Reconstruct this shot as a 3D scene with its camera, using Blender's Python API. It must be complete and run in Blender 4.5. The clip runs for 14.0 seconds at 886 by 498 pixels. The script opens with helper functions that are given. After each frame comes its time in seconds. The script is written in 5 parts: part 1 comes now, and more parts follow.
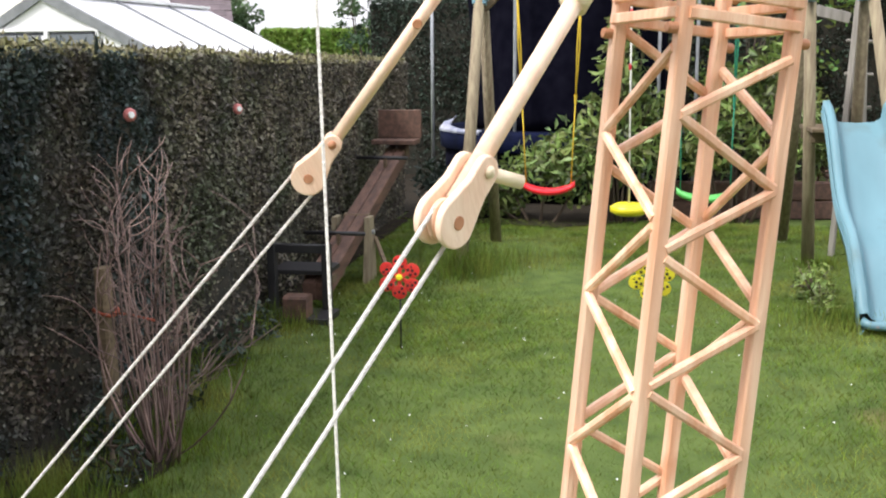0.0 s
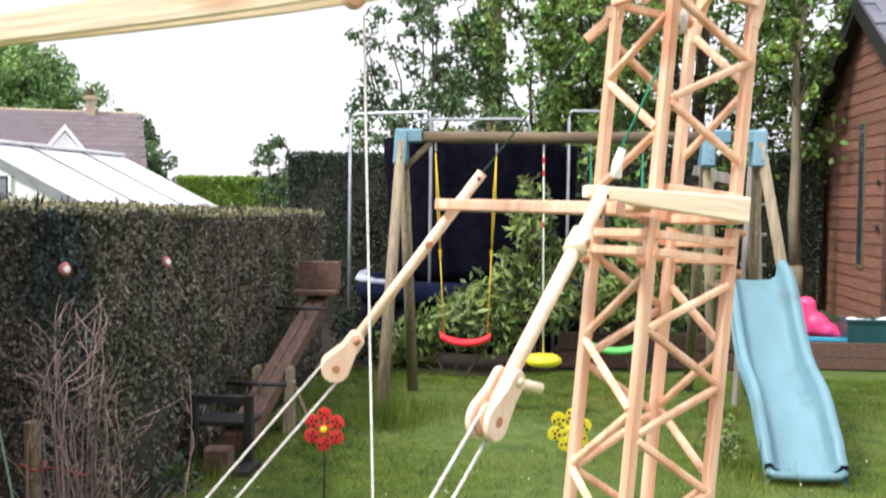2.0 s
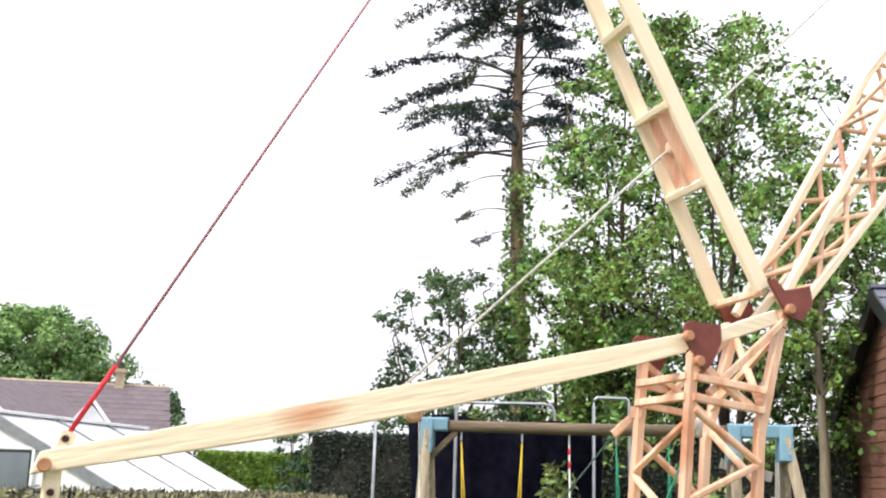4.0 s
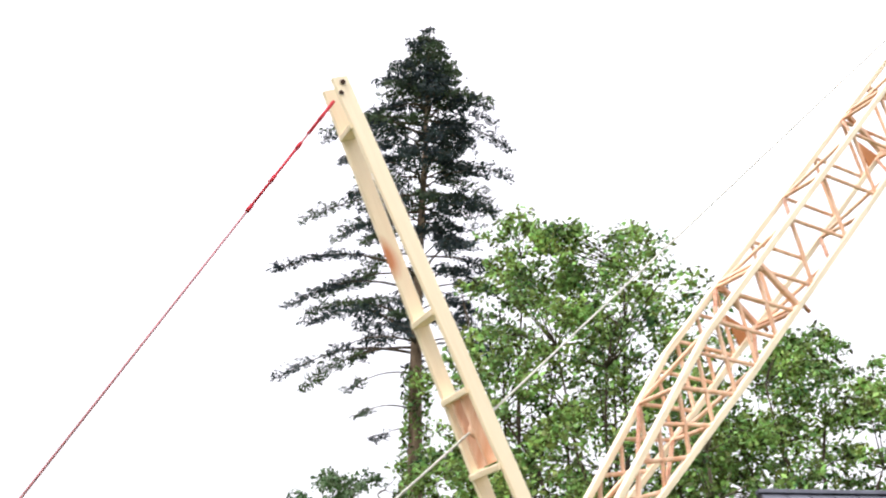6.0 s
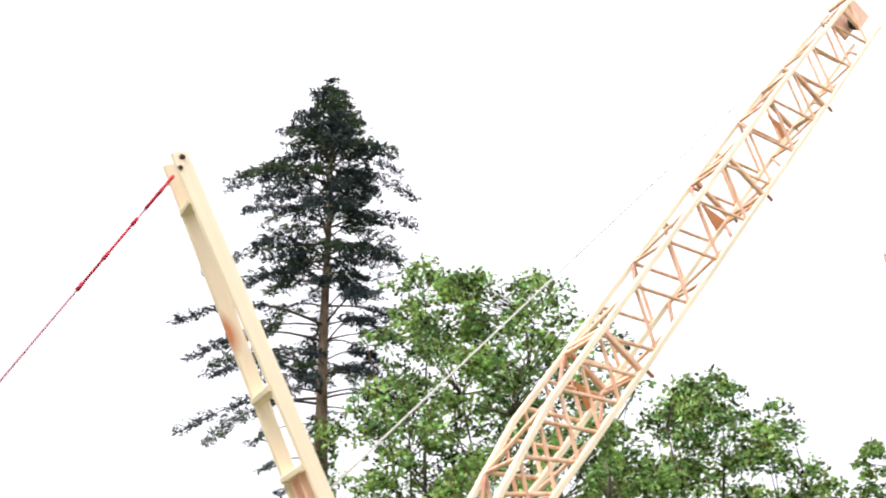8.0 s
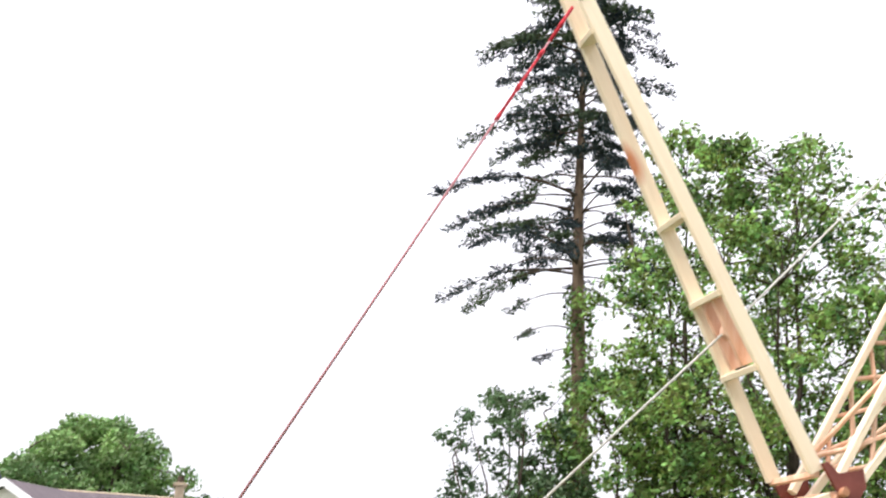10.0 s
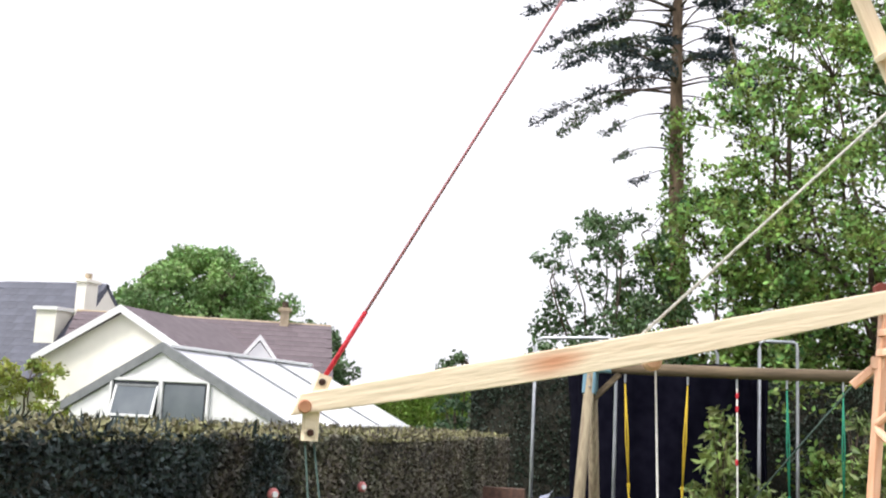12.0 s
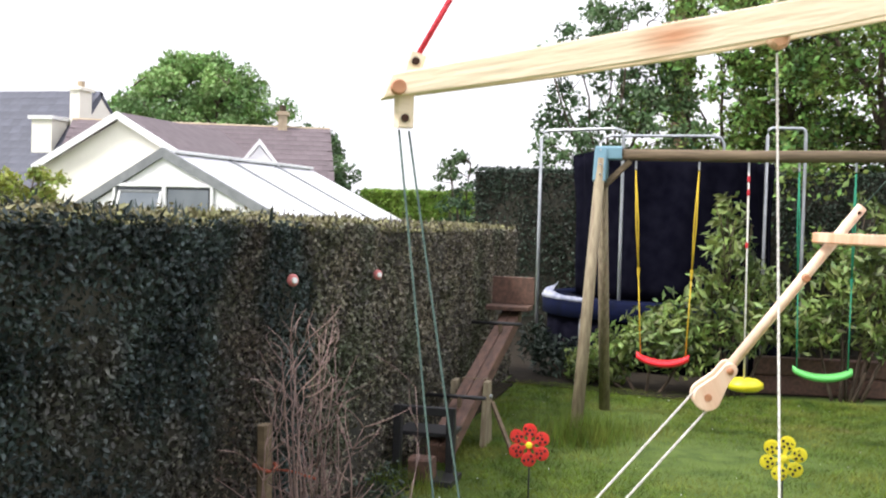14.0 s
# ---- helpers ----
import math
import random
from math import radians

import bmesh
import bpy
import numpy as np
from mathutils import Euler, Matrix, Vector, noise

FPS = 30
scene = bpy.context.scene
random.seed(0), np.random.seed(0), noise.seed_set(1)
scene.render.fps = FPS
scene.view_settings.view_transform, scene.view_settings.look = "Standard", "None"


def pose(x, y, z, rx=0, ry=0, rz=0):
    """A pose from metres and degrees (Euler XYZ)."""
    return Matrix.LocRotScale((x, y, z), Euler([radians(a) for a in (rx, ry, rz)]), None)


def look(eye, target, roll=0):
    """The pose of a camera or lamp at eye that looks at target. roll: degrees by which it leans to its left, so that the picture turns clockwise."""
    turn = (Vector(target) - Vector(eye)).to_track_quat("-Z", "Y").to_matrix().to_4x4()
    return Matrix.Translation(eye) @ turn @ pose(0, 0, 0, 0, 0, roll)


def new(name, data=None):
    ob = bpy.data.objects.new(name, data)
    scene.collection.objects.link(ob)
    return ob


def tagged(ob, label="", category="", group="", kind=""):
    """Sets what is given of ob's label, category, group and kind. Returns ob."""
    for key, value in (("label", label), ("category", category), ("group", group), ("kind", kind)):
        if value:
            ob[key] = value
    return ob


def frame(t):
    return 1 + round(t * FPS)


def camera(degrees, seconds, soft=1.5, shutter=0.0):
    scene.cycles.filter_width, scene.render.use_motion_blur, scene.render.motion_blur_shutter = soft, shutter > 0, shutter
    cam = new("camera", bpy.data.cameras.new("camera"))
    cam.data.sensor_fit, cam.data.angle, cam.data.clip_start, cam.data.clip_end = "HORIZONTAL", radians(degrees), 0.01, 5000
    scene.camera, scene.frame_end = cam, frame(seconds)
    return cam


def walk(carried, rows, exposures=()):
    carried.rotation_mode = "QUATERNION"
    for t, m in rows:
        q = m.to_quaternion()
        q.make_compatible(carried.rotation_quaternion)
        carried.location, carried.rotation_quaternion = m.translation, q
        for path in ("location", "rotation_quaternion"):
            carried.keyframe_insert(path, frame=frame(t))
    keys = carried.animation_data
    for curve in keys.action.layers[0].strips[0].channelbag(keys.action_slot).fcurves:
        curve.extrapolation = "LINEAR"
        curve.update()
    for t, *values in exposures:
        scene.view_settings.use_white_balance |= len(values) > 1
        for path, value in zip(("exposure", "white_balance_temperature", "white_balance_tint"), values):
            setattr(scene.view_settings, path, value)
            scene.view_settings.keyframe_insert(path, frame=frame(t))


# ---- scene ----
cam = camera(46.2, 14.0, 2.0, 0.3)
PATH = [
    (0, (1.095, 0.754, 1.706), (0.739, 2.688, 1.343), -0.4),
    (0.5, (1.112, 0.668, 1.718), (0.736, 2.608, 1.41), -0.3),
    (1, (1.048, 0.612, 1.726), (0.713, 2.561, 1.427), 0.1),
    (1.5, (1.005, 0.552, 1.756), (0.759, 2.523, 1.523), 0.5),
    (2, (1.021, 0.533, 1.783), (0.837, 2.523, 1.697), 0.6),
    (2.5, (1.019, 0.501, 1.822), (0.781, 2.483, 1.941), 0.8),
    (2.7, (1.005, 0.474, 1.831), (0.713, 2.444, 2.017), 0.7),
    (4.8, (1.024, 0.338, 1.956), (0.855, 2.246, 2.529), 1.5),
    (5, (1.045, 0.329, 1.967), (0.892, 2.224, 2.588), 1.3),
    (5.5, (1.092, 0.307, 1.989), (0.98, 2.17, 2.706), 1.3),
    (6, (1.138, 0.276, 2.0), (1.085, 2.115, 2.785), 1.1),
    (6.5, (1.184, 0.265, 2.009), (1.234, 2.083, 2.842), -0.1),
    (7, (1.249, 0.254, 2.024), (1.414, 2.047, 2.894), -1.6),
    (7.2, (1.272, 0.245, 2.031), (1.473, 2.032, 2.906), -2.1),
    (9.5, (1.068, 0.261, 2.006), (0.823, 2.106, 2.74), 1.7),
    (10, (1.013, 0.255, 1.967), (0.665, 2.119, 2.603), 3.1),
    (10.5, (0.977, 0.256, 1.937), (0.556, 2.135, 2.475), 3.3),
    (11, (0.971, 0.272, 1.926), (0.494, 2.162, 2.377), 3.5),
    (11.5, (0.937, 0.337, 1.916), (0.427, 2.232, 2.304), 3.6),
    (12, (0.917, 0.356, 1.91), (0.399, 2.263, 2.219), 2.9),
    (12.5, (0.91, 0.328, 1.893), (0.4, 2.249, 2.112), 2.3),
    (13, (0.863, 0.377, 1.869), (0.361, 2.31, 1.989), 2.2),
    (13.5, (0.825, 0.418, 1.835), (0.327, 2.355, 1.856), 1.9),
    (14, (0.792, 0.453, 1.797), (0.288, 2.387, 1.733), 1.5),
]
walk(cam, [(t, look(eye, target, roll)) for t, eye, target, roll in PATH], [(0, 0.6), (2, 0.7), (3.5, 0.65), (5, 0.55), (7, 0.55), (9.5, 0.55), (11, 0.45), (12.5, 0.58), (13.0, 0.74), (13.5, 0.74), (14, 0.70)])

# ---- world and sun: bright overcast afternoon ----
world = bpy.data.worlds.new("overcast_sky")
scene.world = world
world.use_nodes = True
wn, wl = world.node_tree.nodes, world.node_tree.links
sky = wn.new("ShaderNodeTexSky")
sky.sky_type, sky.sun_disc = "NISHITA", False
sky.sun_elevation, sky.sun_rotation = radians(49), radians(231)
cloud = wn.new("ShaderNodeMixRGB")
cloud.inputs[0].default_value = 0.93
cloud.inputs[2].default_value = (12.45, 12.3, 13.3, 1)
wl.new(sky.outputs[0], cloud.inputs[1])
# an overcast sky is brightest overhead, and a third as bright at the horizon
geo = wn.new("ShaderNodeTexCoord")
split = wn.new("ShaderNodeSeparateXYZ")
wl.new(geo.outputs["Generated"], split.inputs[0])
rise = wn.new("ShaderNodeMapRange")
rise.inputs["To Min"].default_value, rise.inputs["To Max"].default_value = 0.062, 0.130
wl.new(split.outputs["Z"], rise.inputs["Value"])
bg = wn["Background"]
wl.new(cloud.outputs[0], bg.inputs[0])
wl.new(rise.outputs[0], bg.inputs[1])
sun = new("sun", bpy.data.lights.new("sun", "SUN"))
sun.data.energy, sun.data.angle, sun.data.color = 2.7, radians(12), (1, 0.96, 0.91)
sun.matrix_world = look((-8, -6.5, 12), (0, 0, 0))


# ---- materials ----
def material(name, base, rough=0.7, second=None, scale=6.0, detail=6.0, bump=0.0, bump_scale=None, metal=0.0,
             stretch=(1, 1, 1), vary=0.0, spot=None, spot_scale=2.0, spot_at=0.62, island=False, coat=0.0, translucent=0.0, knots=(), spec=0.5, turn=0.0):
    m = bpy.data.materials.new(name)
    m.use_nodes = True
    n, l = m.node_tree.nodes, m.node_tree.links
    b = n["Principled BSDF"]
    b.inputs["Roughness"].default_value, b.inputs["Metallic"].default_value = rough, metal
    b.inputs["Coat Weight"].default_value = coat
    b.inputs["Specular IOR Level"].default_value = spec
    co = n.new("ShaderNodeTexCoord")
    mp = n.new("ShaderNodeMapping")
    mp.vector_type = "TEXTURE"
    mp.inputs["Scale"].default_value = [1 / k for k in stretch]
    mp.inputs["Rotation"].default_value = (0, radians(turn), 0)
    l.new(co.outputs["Object"], mp.inputs[0])
    noise_tex = n.new("ShaderNodeTexNoise")
    noise_tex.inputs["Scale"].default_value, noise_tex.inputs["Detail"].default_value = scale, detail
    l.new(mp.outputs[0], noise_tex.inputs["Vector"])
    ramp = n.new("ShaderNodeValToRGB")
    second = second or tuple(c * 0.7 for c in base)
    ramp.color_ramp.elements[0].position, ramp.color_ramp.elements[0].color = 0.32, (*second, 1)
    ramp.color_ramp.elements[1].position, ramp.color_ramp.elements[1].color = 0.68, (*base, 1)
    l.new(noise_tex.outputs["Fac"], ramp.inputs[0])
    colour = ramp.outputs[0]
    if spot:
        big = n.new("ShaderNodeTexNoise")
        big.inputs["Scale"].default_value, big.inputs["Detail"].default_value = spot_scale, 4
        l.new(co.outputs["Object"], big.inputs["Vector"])
        cut = n.new("ShaderNodeValToRGB")
        cut.color_ramp.elements[0].position, cut.color_ramp.elements[1].position = spot_at - 0.07, spot_at + 0.07
        l.new(big.outputs["Fac"], cut.inputs[0])
        mx = n.new("ShaderNodeMixRGB")
        mx.inputs[2].default_value = (*spot, 1)
        l.new(cut.outputs[0], mx.inputs[0])
        l.new(colour, mx.inputs[1])
        colour = mx.outputs[0]
    for place, turn, size in knots:
        k = n.new("ShaderNodeMapping")
        k.vector_type = "TEXTURE"
        k.inputs["Location"].default_value, k.inputs["Scale"].default_value = place, size
        k.inputs["Rotation"].default_value = (0, radians(turn), 0)
        l.new(co.outputs["Object"], k.inputs[0])
        wob = n.new("ShaderNodeVectorMath")
        wob.operation = "MULTIPLY_ADD"
        wob.inputs[1].default_value = (0.5, 0.5, 0.5)
        l.new(noise_tex.outputs["Color"], wob.inputs[0])
        l.new(k.outputs[0], wob.inputs[2])
        gr = n.new("ShaderNodeTexGradient")
        gr.gradient_type = "SPHERICAL"
        l.new(wob.outputs[0], gr.inputs[0])
        amount = n.new("ShaderNodeMath")
        amount.operation, amount.use_clamp = "MULTIPLY", True
        amount.inputs[1].default_value = 1.5
        l.new(gr.outputs["Fac"], amount.inputs[0])
        kx = n.new("ShaderNodeMixRGB")
        kx.inputs[2].default_value = (0.62, 0.23, 0.10, 1)
        l.new(amount.outputs[0], kx.inputs[0])
        l.new(colour, kx.inputs[1])
        colour = kx.outputs[0]
    if vary:
        hs = n.new("ShaderNodeHueSaturation")
        if island:
            src = n.new("ShaderNodeNewGeometry").outputs["Random Per Island"]
        else:
            src = n.new("ShaderNodeObjectInfo").outputs["Random"]
        rng = n.new("ShaderNodeMapRange")
        rng.inputs["To Min"].default_value, rng.inputs["To Max"].default_value = 1 - vary, 1 + vary
        l.new(src, rng.inputs["Value"])
        l.new(rng.outputs[0], hs.inputs["Value"])
        l.new(colour, hs.inputs["Color"])
        if island:
            hue = n.new("ShaderNodeMapRange")
            hue.inputs["To Min"].default_value, hue.inputs["To Max"].default_value = 0.5 - vary * 0.06, 0.5 + vary * 0.05
            l.new(src, hue.inputs["Value"])
            l.new(hue.outputs[0], hs.inputs["Hue"])
        colour = hs.outputs[0]
    l.new(colour, b.inputs["Base Color"])
    if bump:
        bn = n.new("ShaderNodeBump")
        bn.inputs["Strength"].default_value, bn.inputs["Distance"].default_value = bump, 0.01
        if bump_scale:
            t2 = n.new("ShaderNodeTexNoise")
            t2.inputs["Scale"].default_value, t2.inputs["Detail"].default_value = bump_scale, 5
            l.new(mp.outputs[0], t2.inputs["Vector"])
            l.new(t2.outputs["Fac"], bn.inputs["Height"])
        else:
            l.new(noise_tex.outputs["Fac"], bn.inputs["Height"])
        l.new(bn.outputs[0], b.inputs["Normal"])
    if translucent:
        tr = n.new("ShaderNodeBsdfTranslucent")
        l.new(colour, tr.inputs["Color"])
        ms = n.new("ShaderNodeMixShader")
        ms.inputs[0].default_value = translucent
        l.new(b.outputs[0], ms.inputs[1])
        l.new(tr.outputs[0], ms.inputs[2])
        l.new(ms.outputs[0], n["Material Output"].inputs[0])
    return m


PINE = material("pine", (0.88, 0.62, 0.45), 0.5, (0.72, 0.37, 0.22), 26, 6, 0.25, 60, stretch=(3, 3, 0.25), vary=0.15,
                spot=(0.56, 0.24, 0.12), spot_scale=8, spot_at=0.69)
def pale(name, turn, knots=()):
    return material(name, (0.90, 0.765, 0.565), 0.5, (0.875, 0.715, 0.515), 22, 6, 0.2, 50, stretch=(0.2, 3, 3), vary=0.06, turn=turn,
                    spot=(0.60, 0.27, 0.13), spot_scale=5.5, spot_at=0.82, knots=knots)


PALE_PINE = pale("pale_pine", 0)
JIB_PINE = pale("pale_pine_plank", -18.9, (((-0.47, -0.04, 1.935), -18.9, (0.050, 0.06, 0.020)),))
STRUT_PINE = pale("pale_pine_leg", 58.9, (((-0.196, 0.030, 2.552), 58.9, (0.040, 0.026, 0.017)),))
BOOM_PINE = pale("pale_pine_chord", -55.3)
ARM_PINE = material("warm_pale_pine", (0.90, 0.70, 0.545), 0.5, (0.83, 0.57, 0.42), 22, 6, 0.2, 50, stretch=(0.2, 3, 3), vary=0.06, turn=60, spot=(0.60, 0.27, 0.13), spot_scale=6, spot_at=0.8)
OXIDE = material("oxide_red_plate", (0.23, 0.055, 0.038), 0.6, (0.16, 0.035, 0.025), 40, bump=0.2)
PEG_WOOD = material("dowel_wood", (0.55, 0.27, 0.15), 0.6, (0.42, 0.18, 0.09), 60)
DARK_HOLE = material("bored_hole", (0.05, 0.02, 0.012), 0.9)
ROPE = material("white_cord", (0.72, 0.71, 0.66), 0.85, (0.5, 0.49, 0.45), 300, bump=0.5)
GREEN_CORD = material("dark_green_cord", (0.055, 0.095, 0.080), 0.8, (0.025, 0.055, 0.048), 200)
RED_CORD = material("red_whipping", (0.62, 0.02, 0.04), 0.7, (0.42, 0.012, 0.025), 250, bump=0.4)
TIE_CORD = material("red_grey_cord", (0.52, 0.20, 0.22), 0.8, (0.36, 0.20, 0.22), 260)
SOIL = material("lawn_soil", (0.102, 0.142, 0.042), 0.95, (0.058, 0.088, 0.027), 5, 8, 0.6, 60,
                spot=(0.17, 0.115, 0.06), spot_scale=0.55, spot_at=0.68, spec=0.05)
SOIL_AND_SHADE = material("dark_soil_and_shade", (0.035, 0.028, 0.02), 0.95, (0.015, 0.013, 0.01), 9, 8, 0.7, 25, spec=0.1)
BLADE = material("grass_blade", (0.176, 0.236, 0.036), 0.9, (0.058, 0.098, 0.020), 4.2, 9, vary=0.6, island=True, spec=0.04,
                 spot=(0.205, 0.225, 0.052), spot_scale=1.5, spot_at=0.57, translucent=0.25)
HEDGE_CORE = material("shaded_hedge_twigs", (0.035, 0.03, 0.02), 0.95, (0.012, 0.014, 0.01), 14, 6, 0.8, 30)
YEW = material("dark_hedge_leaf", (0.064, 0.086, 0.079), 0.5, (0.012, 0.020, 0.021), 2.2, 6, vary=0.85, island=True,
               spot=(0.10, 0.078, 0.062), spot_scale=1.0, spot_at=0.59, translucent=0.12, spec=0.3)
BROWN_HEDGE = material("browned_hedge_leaf", (0.185, 0.156, 0.116), 0.6, (0.080, 0.074, 0.058), 2.5, 7, vary=0.75, island=True,
                       spot=(0.075, 0.085, 0.05), spot_scale=1.1, spot_at=0.6)
# paler than the sides: light from above is put into the top's colour
LIT_HEDGE_TOP = material("lit_hedge_top", (0.22, 0.205, 0.095), 0.7, (0.13, 0.125, 0.06), 5, vary=0.4, island=True)
# leaf green darkened to hold the shade under trees and beside hedges
SHADED_LEAF = material("shaded_hedge_leaf", (0.028, 0.050, 0.030), 0.6, (0.015, 0.028, 0.018), 3, vary=0.4, island=True)
LIME_HEDGE = material("lime_hedge_leaf", (0.24, 0.36, 0.06), 0.5, (0.14, 0.24, 0.04), 3, vary=0.35, island=True, translucent=0.25)
LAUREL = material("laurel_leaf", (0.26, 0.34, 0.085), 0.48, (0.034, 0.064, 0.024), 3, vary=0.5, island=True, translucent=0.2)
ASH_LEAF = material("broad_leaf", (0.34, 0.47, 0.12), 0.5, (0.045, 0.098, 0.040), 1.5, vary=0.85, island=True, translucent=0.34, spec=0.25)
ROUND_LEAF = material("far_tree_leaf", (0.27, 0.42, 0.13), 0.6, (0.10, 0.19, 0.07), 0.5, vary=0.4, island=True, translucent=0.15)
DARK_TREE_LEAF = material("dark_tree_leaf", (0.115, 0.19, 0.075), 0.6, (0.036, 0.075, 0.034), 0.7, vary=0.4, island=True, translucent=0.1)
NEEDLE = material("conifer_needles", (0.040, 0.062, 0.056), 0.7, (0.012, 0.020, 0.032), 1.4, vary=0.6, island=True, spec=0.2)
GREEN_NEEDLE = material("green_conifer_needles", (0.095, 0.135, 0.065), 0.7, (0.030, 0.050, 0.036), 1.4, vary=0.5, island=True, spec=0.2)
SHRUB_LEAF = material("yellow_green_leaf", (0.34, 0.36, 0.06), 0.6, (0.14, 0.20, 0.05), 2.0, vary=0.5, island=True, translucent=0.25)
BARK = material("conifer_bark", (0.24, 0.165, 0.11), 0.9, (0.07, 0.045, 0.03), 9, 8, 0.9, 18, stretch=(1, 1, 0.3))
DARK_BARK = material("dark_bark", (0.09, 0.065, 0.045), 0.9, (0.045, 0.032, 0.022), 10, 8, 0.7)
MOSSY_BARK = material("mossy_bark", (0.25, 0.215, 0.14), 0.9, (0.13, 0.11, 0.07), 9, 8, 0.8, 18, stretch=(1, 1, 0.3))
TWIG = material("bare_twig", (0.29, 0.20, 0.18), 0.8, (0.10, 0.062, 0.058), 9, vary=0.45)
OLD_WOOD = material("weathered_post", (0.30, 0.255, 0.165), 0.85, (0.17, 0.13, 0.085), 12, 8, 0.5, 30, stretch=(3, 3, 0.3), vary=0.12)
BEAM_WOOD = material("weathered_beam", (0.17, 0.125, 0.075), 0.85, (0.09, 0.065, 0.04), 12, 8, 0.5, 30, stretch=(0.3, 3, 3), vary=0.12)
BROWN_WOOD = material("stained_brown_plank", (0.135, 0.072, 0.050), 0.75, (0.065, 0.036, 0.027), 9, 8, 0.4, 30, stretch=(3, 0.4, 3), vary=0.15)
SHED_BOARD = material("shed_cladding", (0.24, 0.115, 0.078), 0.7, (0.155, 0.07, 0.047), 8, 8, 0.4, 30, stretch=(0.4, 0.4, 4), vary=0.14)
SHED_SLATE = material("shed_slate", (0.135, 0.14, 0.175), 0.6, (0.09, 0.092, 0.12), 6, vary=0.16, bump=0.3)
BLACK_TRIM = material("black_trim", (0.02, 0.02, 0.022), 0.5, (0.012, 0.012, 0.014), 9)
BLUE_PLASTIC = material("pale_blue_plastic", (0.13, 0.265, 0.315), 0.4, (0.10, 0.205, 0.245), 3, 6, 0.05, stretch=(1, 0.35, 0.35),
                        spot=(0.095, 0.165, 0.175), spot_scale=3, spot_at=0.64)
CORNER_BLUE = material("blue_grey_bracket", (0.17, 0.31, 0.38), 0.45, (0.13, 0.25, 0.32), 5)
RED_PLASTIC = material("red_plastic", (0.80, 0.022, 0.035), 0.3, (0.68, 0.014, 0.025), 5)
YELLOW_PLASTIC = material("yellow_plastic", (0.75, 0.68, 0.03), 0.35, (0.64, 0.55, 0.02), 5)
RED_PETAL = material("thin_red_plastic", (0.90, 0.10, 0.085), 0.35, (0.82, 0.05, 0.05), 5, vary=0.12, translucent=0.4)
YELLOW_PETAL = material("thin_yellow_plastic", (0.86, 0.78, 0.07), 0.35, (0.78, 0.68, 0.04), 5, vary=0.1, translucent=0.4)
GREEN_PLASTIC = material("green_plastic", (0.13, 0.52, 0.13), 0.35, (0.09, 0.42, 0.09), 5)
YELLOW_ROPE = material("yellow_rope", (0.66, 0.46, 0.03), 0.8, (0.45, 0.30, 0.02), 120)
GREEN_ROPE = material("green_rope", (0.02, 0.24, 0.14), 0.8, (0.012, 0.16, 0.09), 120)
STEEL = material("galvanised_tube", (0.48, 0.50, 0.53), 0.42, (0.36, 0.38, 0.41), 10, metal=0.75)
NET = material("black_safety_net", (0.007, 0.007, 0.013), 0.95, (0.003, 0.003, 0.007), 8, bump=0.3, spec=0.02)
PAD = material("trampoline_blue_pad", (0.004, 0.007, 0.032), 0.85, (0.002, 0.004, 0.014), 6, spec=0.1)
PAD_GREY = material("pale_padding", (0.46, 0.47, 0.52), 0.7, (0.14, 0.16, 0.26), 7)
RENDER_WALL = material("cream_render", (0.86, 0.83, 0.74), 0.85, (0.79, 0.76, 0.67), 2, 8, 0.2, 60)
WHITE_PAINT = material("white_paint", (0.82, 0.82, 0.82), 0.5, (0.72, 0.72, 0.73), 3)
ROOF_TILE = material("brown_roof_tile", (0.145, 0.115, 0.125), 0.85, (0.105, 0.082, 0.09), 4, 8, 0.3, vary=0.13)
ROOF_SLATE = material("blue_roof_slate", (0.085, 0.09, 0.12), 0.7, (0.06, 0.064, 0.088), 4, 8, 0.2, vary=0.15)
ROOF_SHEET = material("white_roof_sheet", (0.80, 0.81, 0.83), 0.3, (0.70, 0.71, 0.74), 2, 6)
GREY_TRIM = material("grey_edge_trim", (0.23, 0.24, 0.25), 0.6, (0.17, 0.18, 0.19), 6)
GLASS_DARK = material("window_pane", (0.05, 0.06, 0.07), 0.06, (0.03, 0.035, 0.04), 2)
# base colour lightened to hold a reflection in the conservatory panes
PALE_GLASS = material("reflection_pale_pane", (0.17, 0.19, 0.21), 0.06, (0.10, 0.12, 0.14), 1.2)
BUFF = material("buff_chimney", (0.50, 0.41, 0.29), 0.9, (0.38, 0.30, 0.21), 9, bump=0.3)
PINK_PLASTIC = material("pink_plastic", (0.80, 0.06, 0.20), 0.35, (0.68, 0.04, 0.15), 5)
TEAL_PLASTIC = material("dark_teal_plastic", (0.012, 0.07, 0.085), 0.4, (0.008, 0.05, 0.06), 5)
CYAN_PLASTIC = material("cyan_plastic", (0.05, 0.36, 0.55), 0.4, (0.04, 0.28, 0.46), 5)
DUSTY_PINK = material("dusty_pink", (0.60, 0.20, 0.19), 0.6, (0.42, 0.13, 0.12), 30)
TIE_ORANGE = material("faded_orange_tie", (0.42, 0.10, 0.05), 0.7, (0.28, 0.06, 0.03), 30)
GREY_TIMBER = material("silvered_timber", (0.33, 0.31, 0.28), 0.85, (0.2, 0.185, 0.165), 12, 8, 0.5, 30, stretch=(3, 3, 0.3), vary=0.12)
BLACK = material("black_rubber", (0.012, 0.012, 0.013), 0.7, (0.008, 0.008, 0.009), 9)


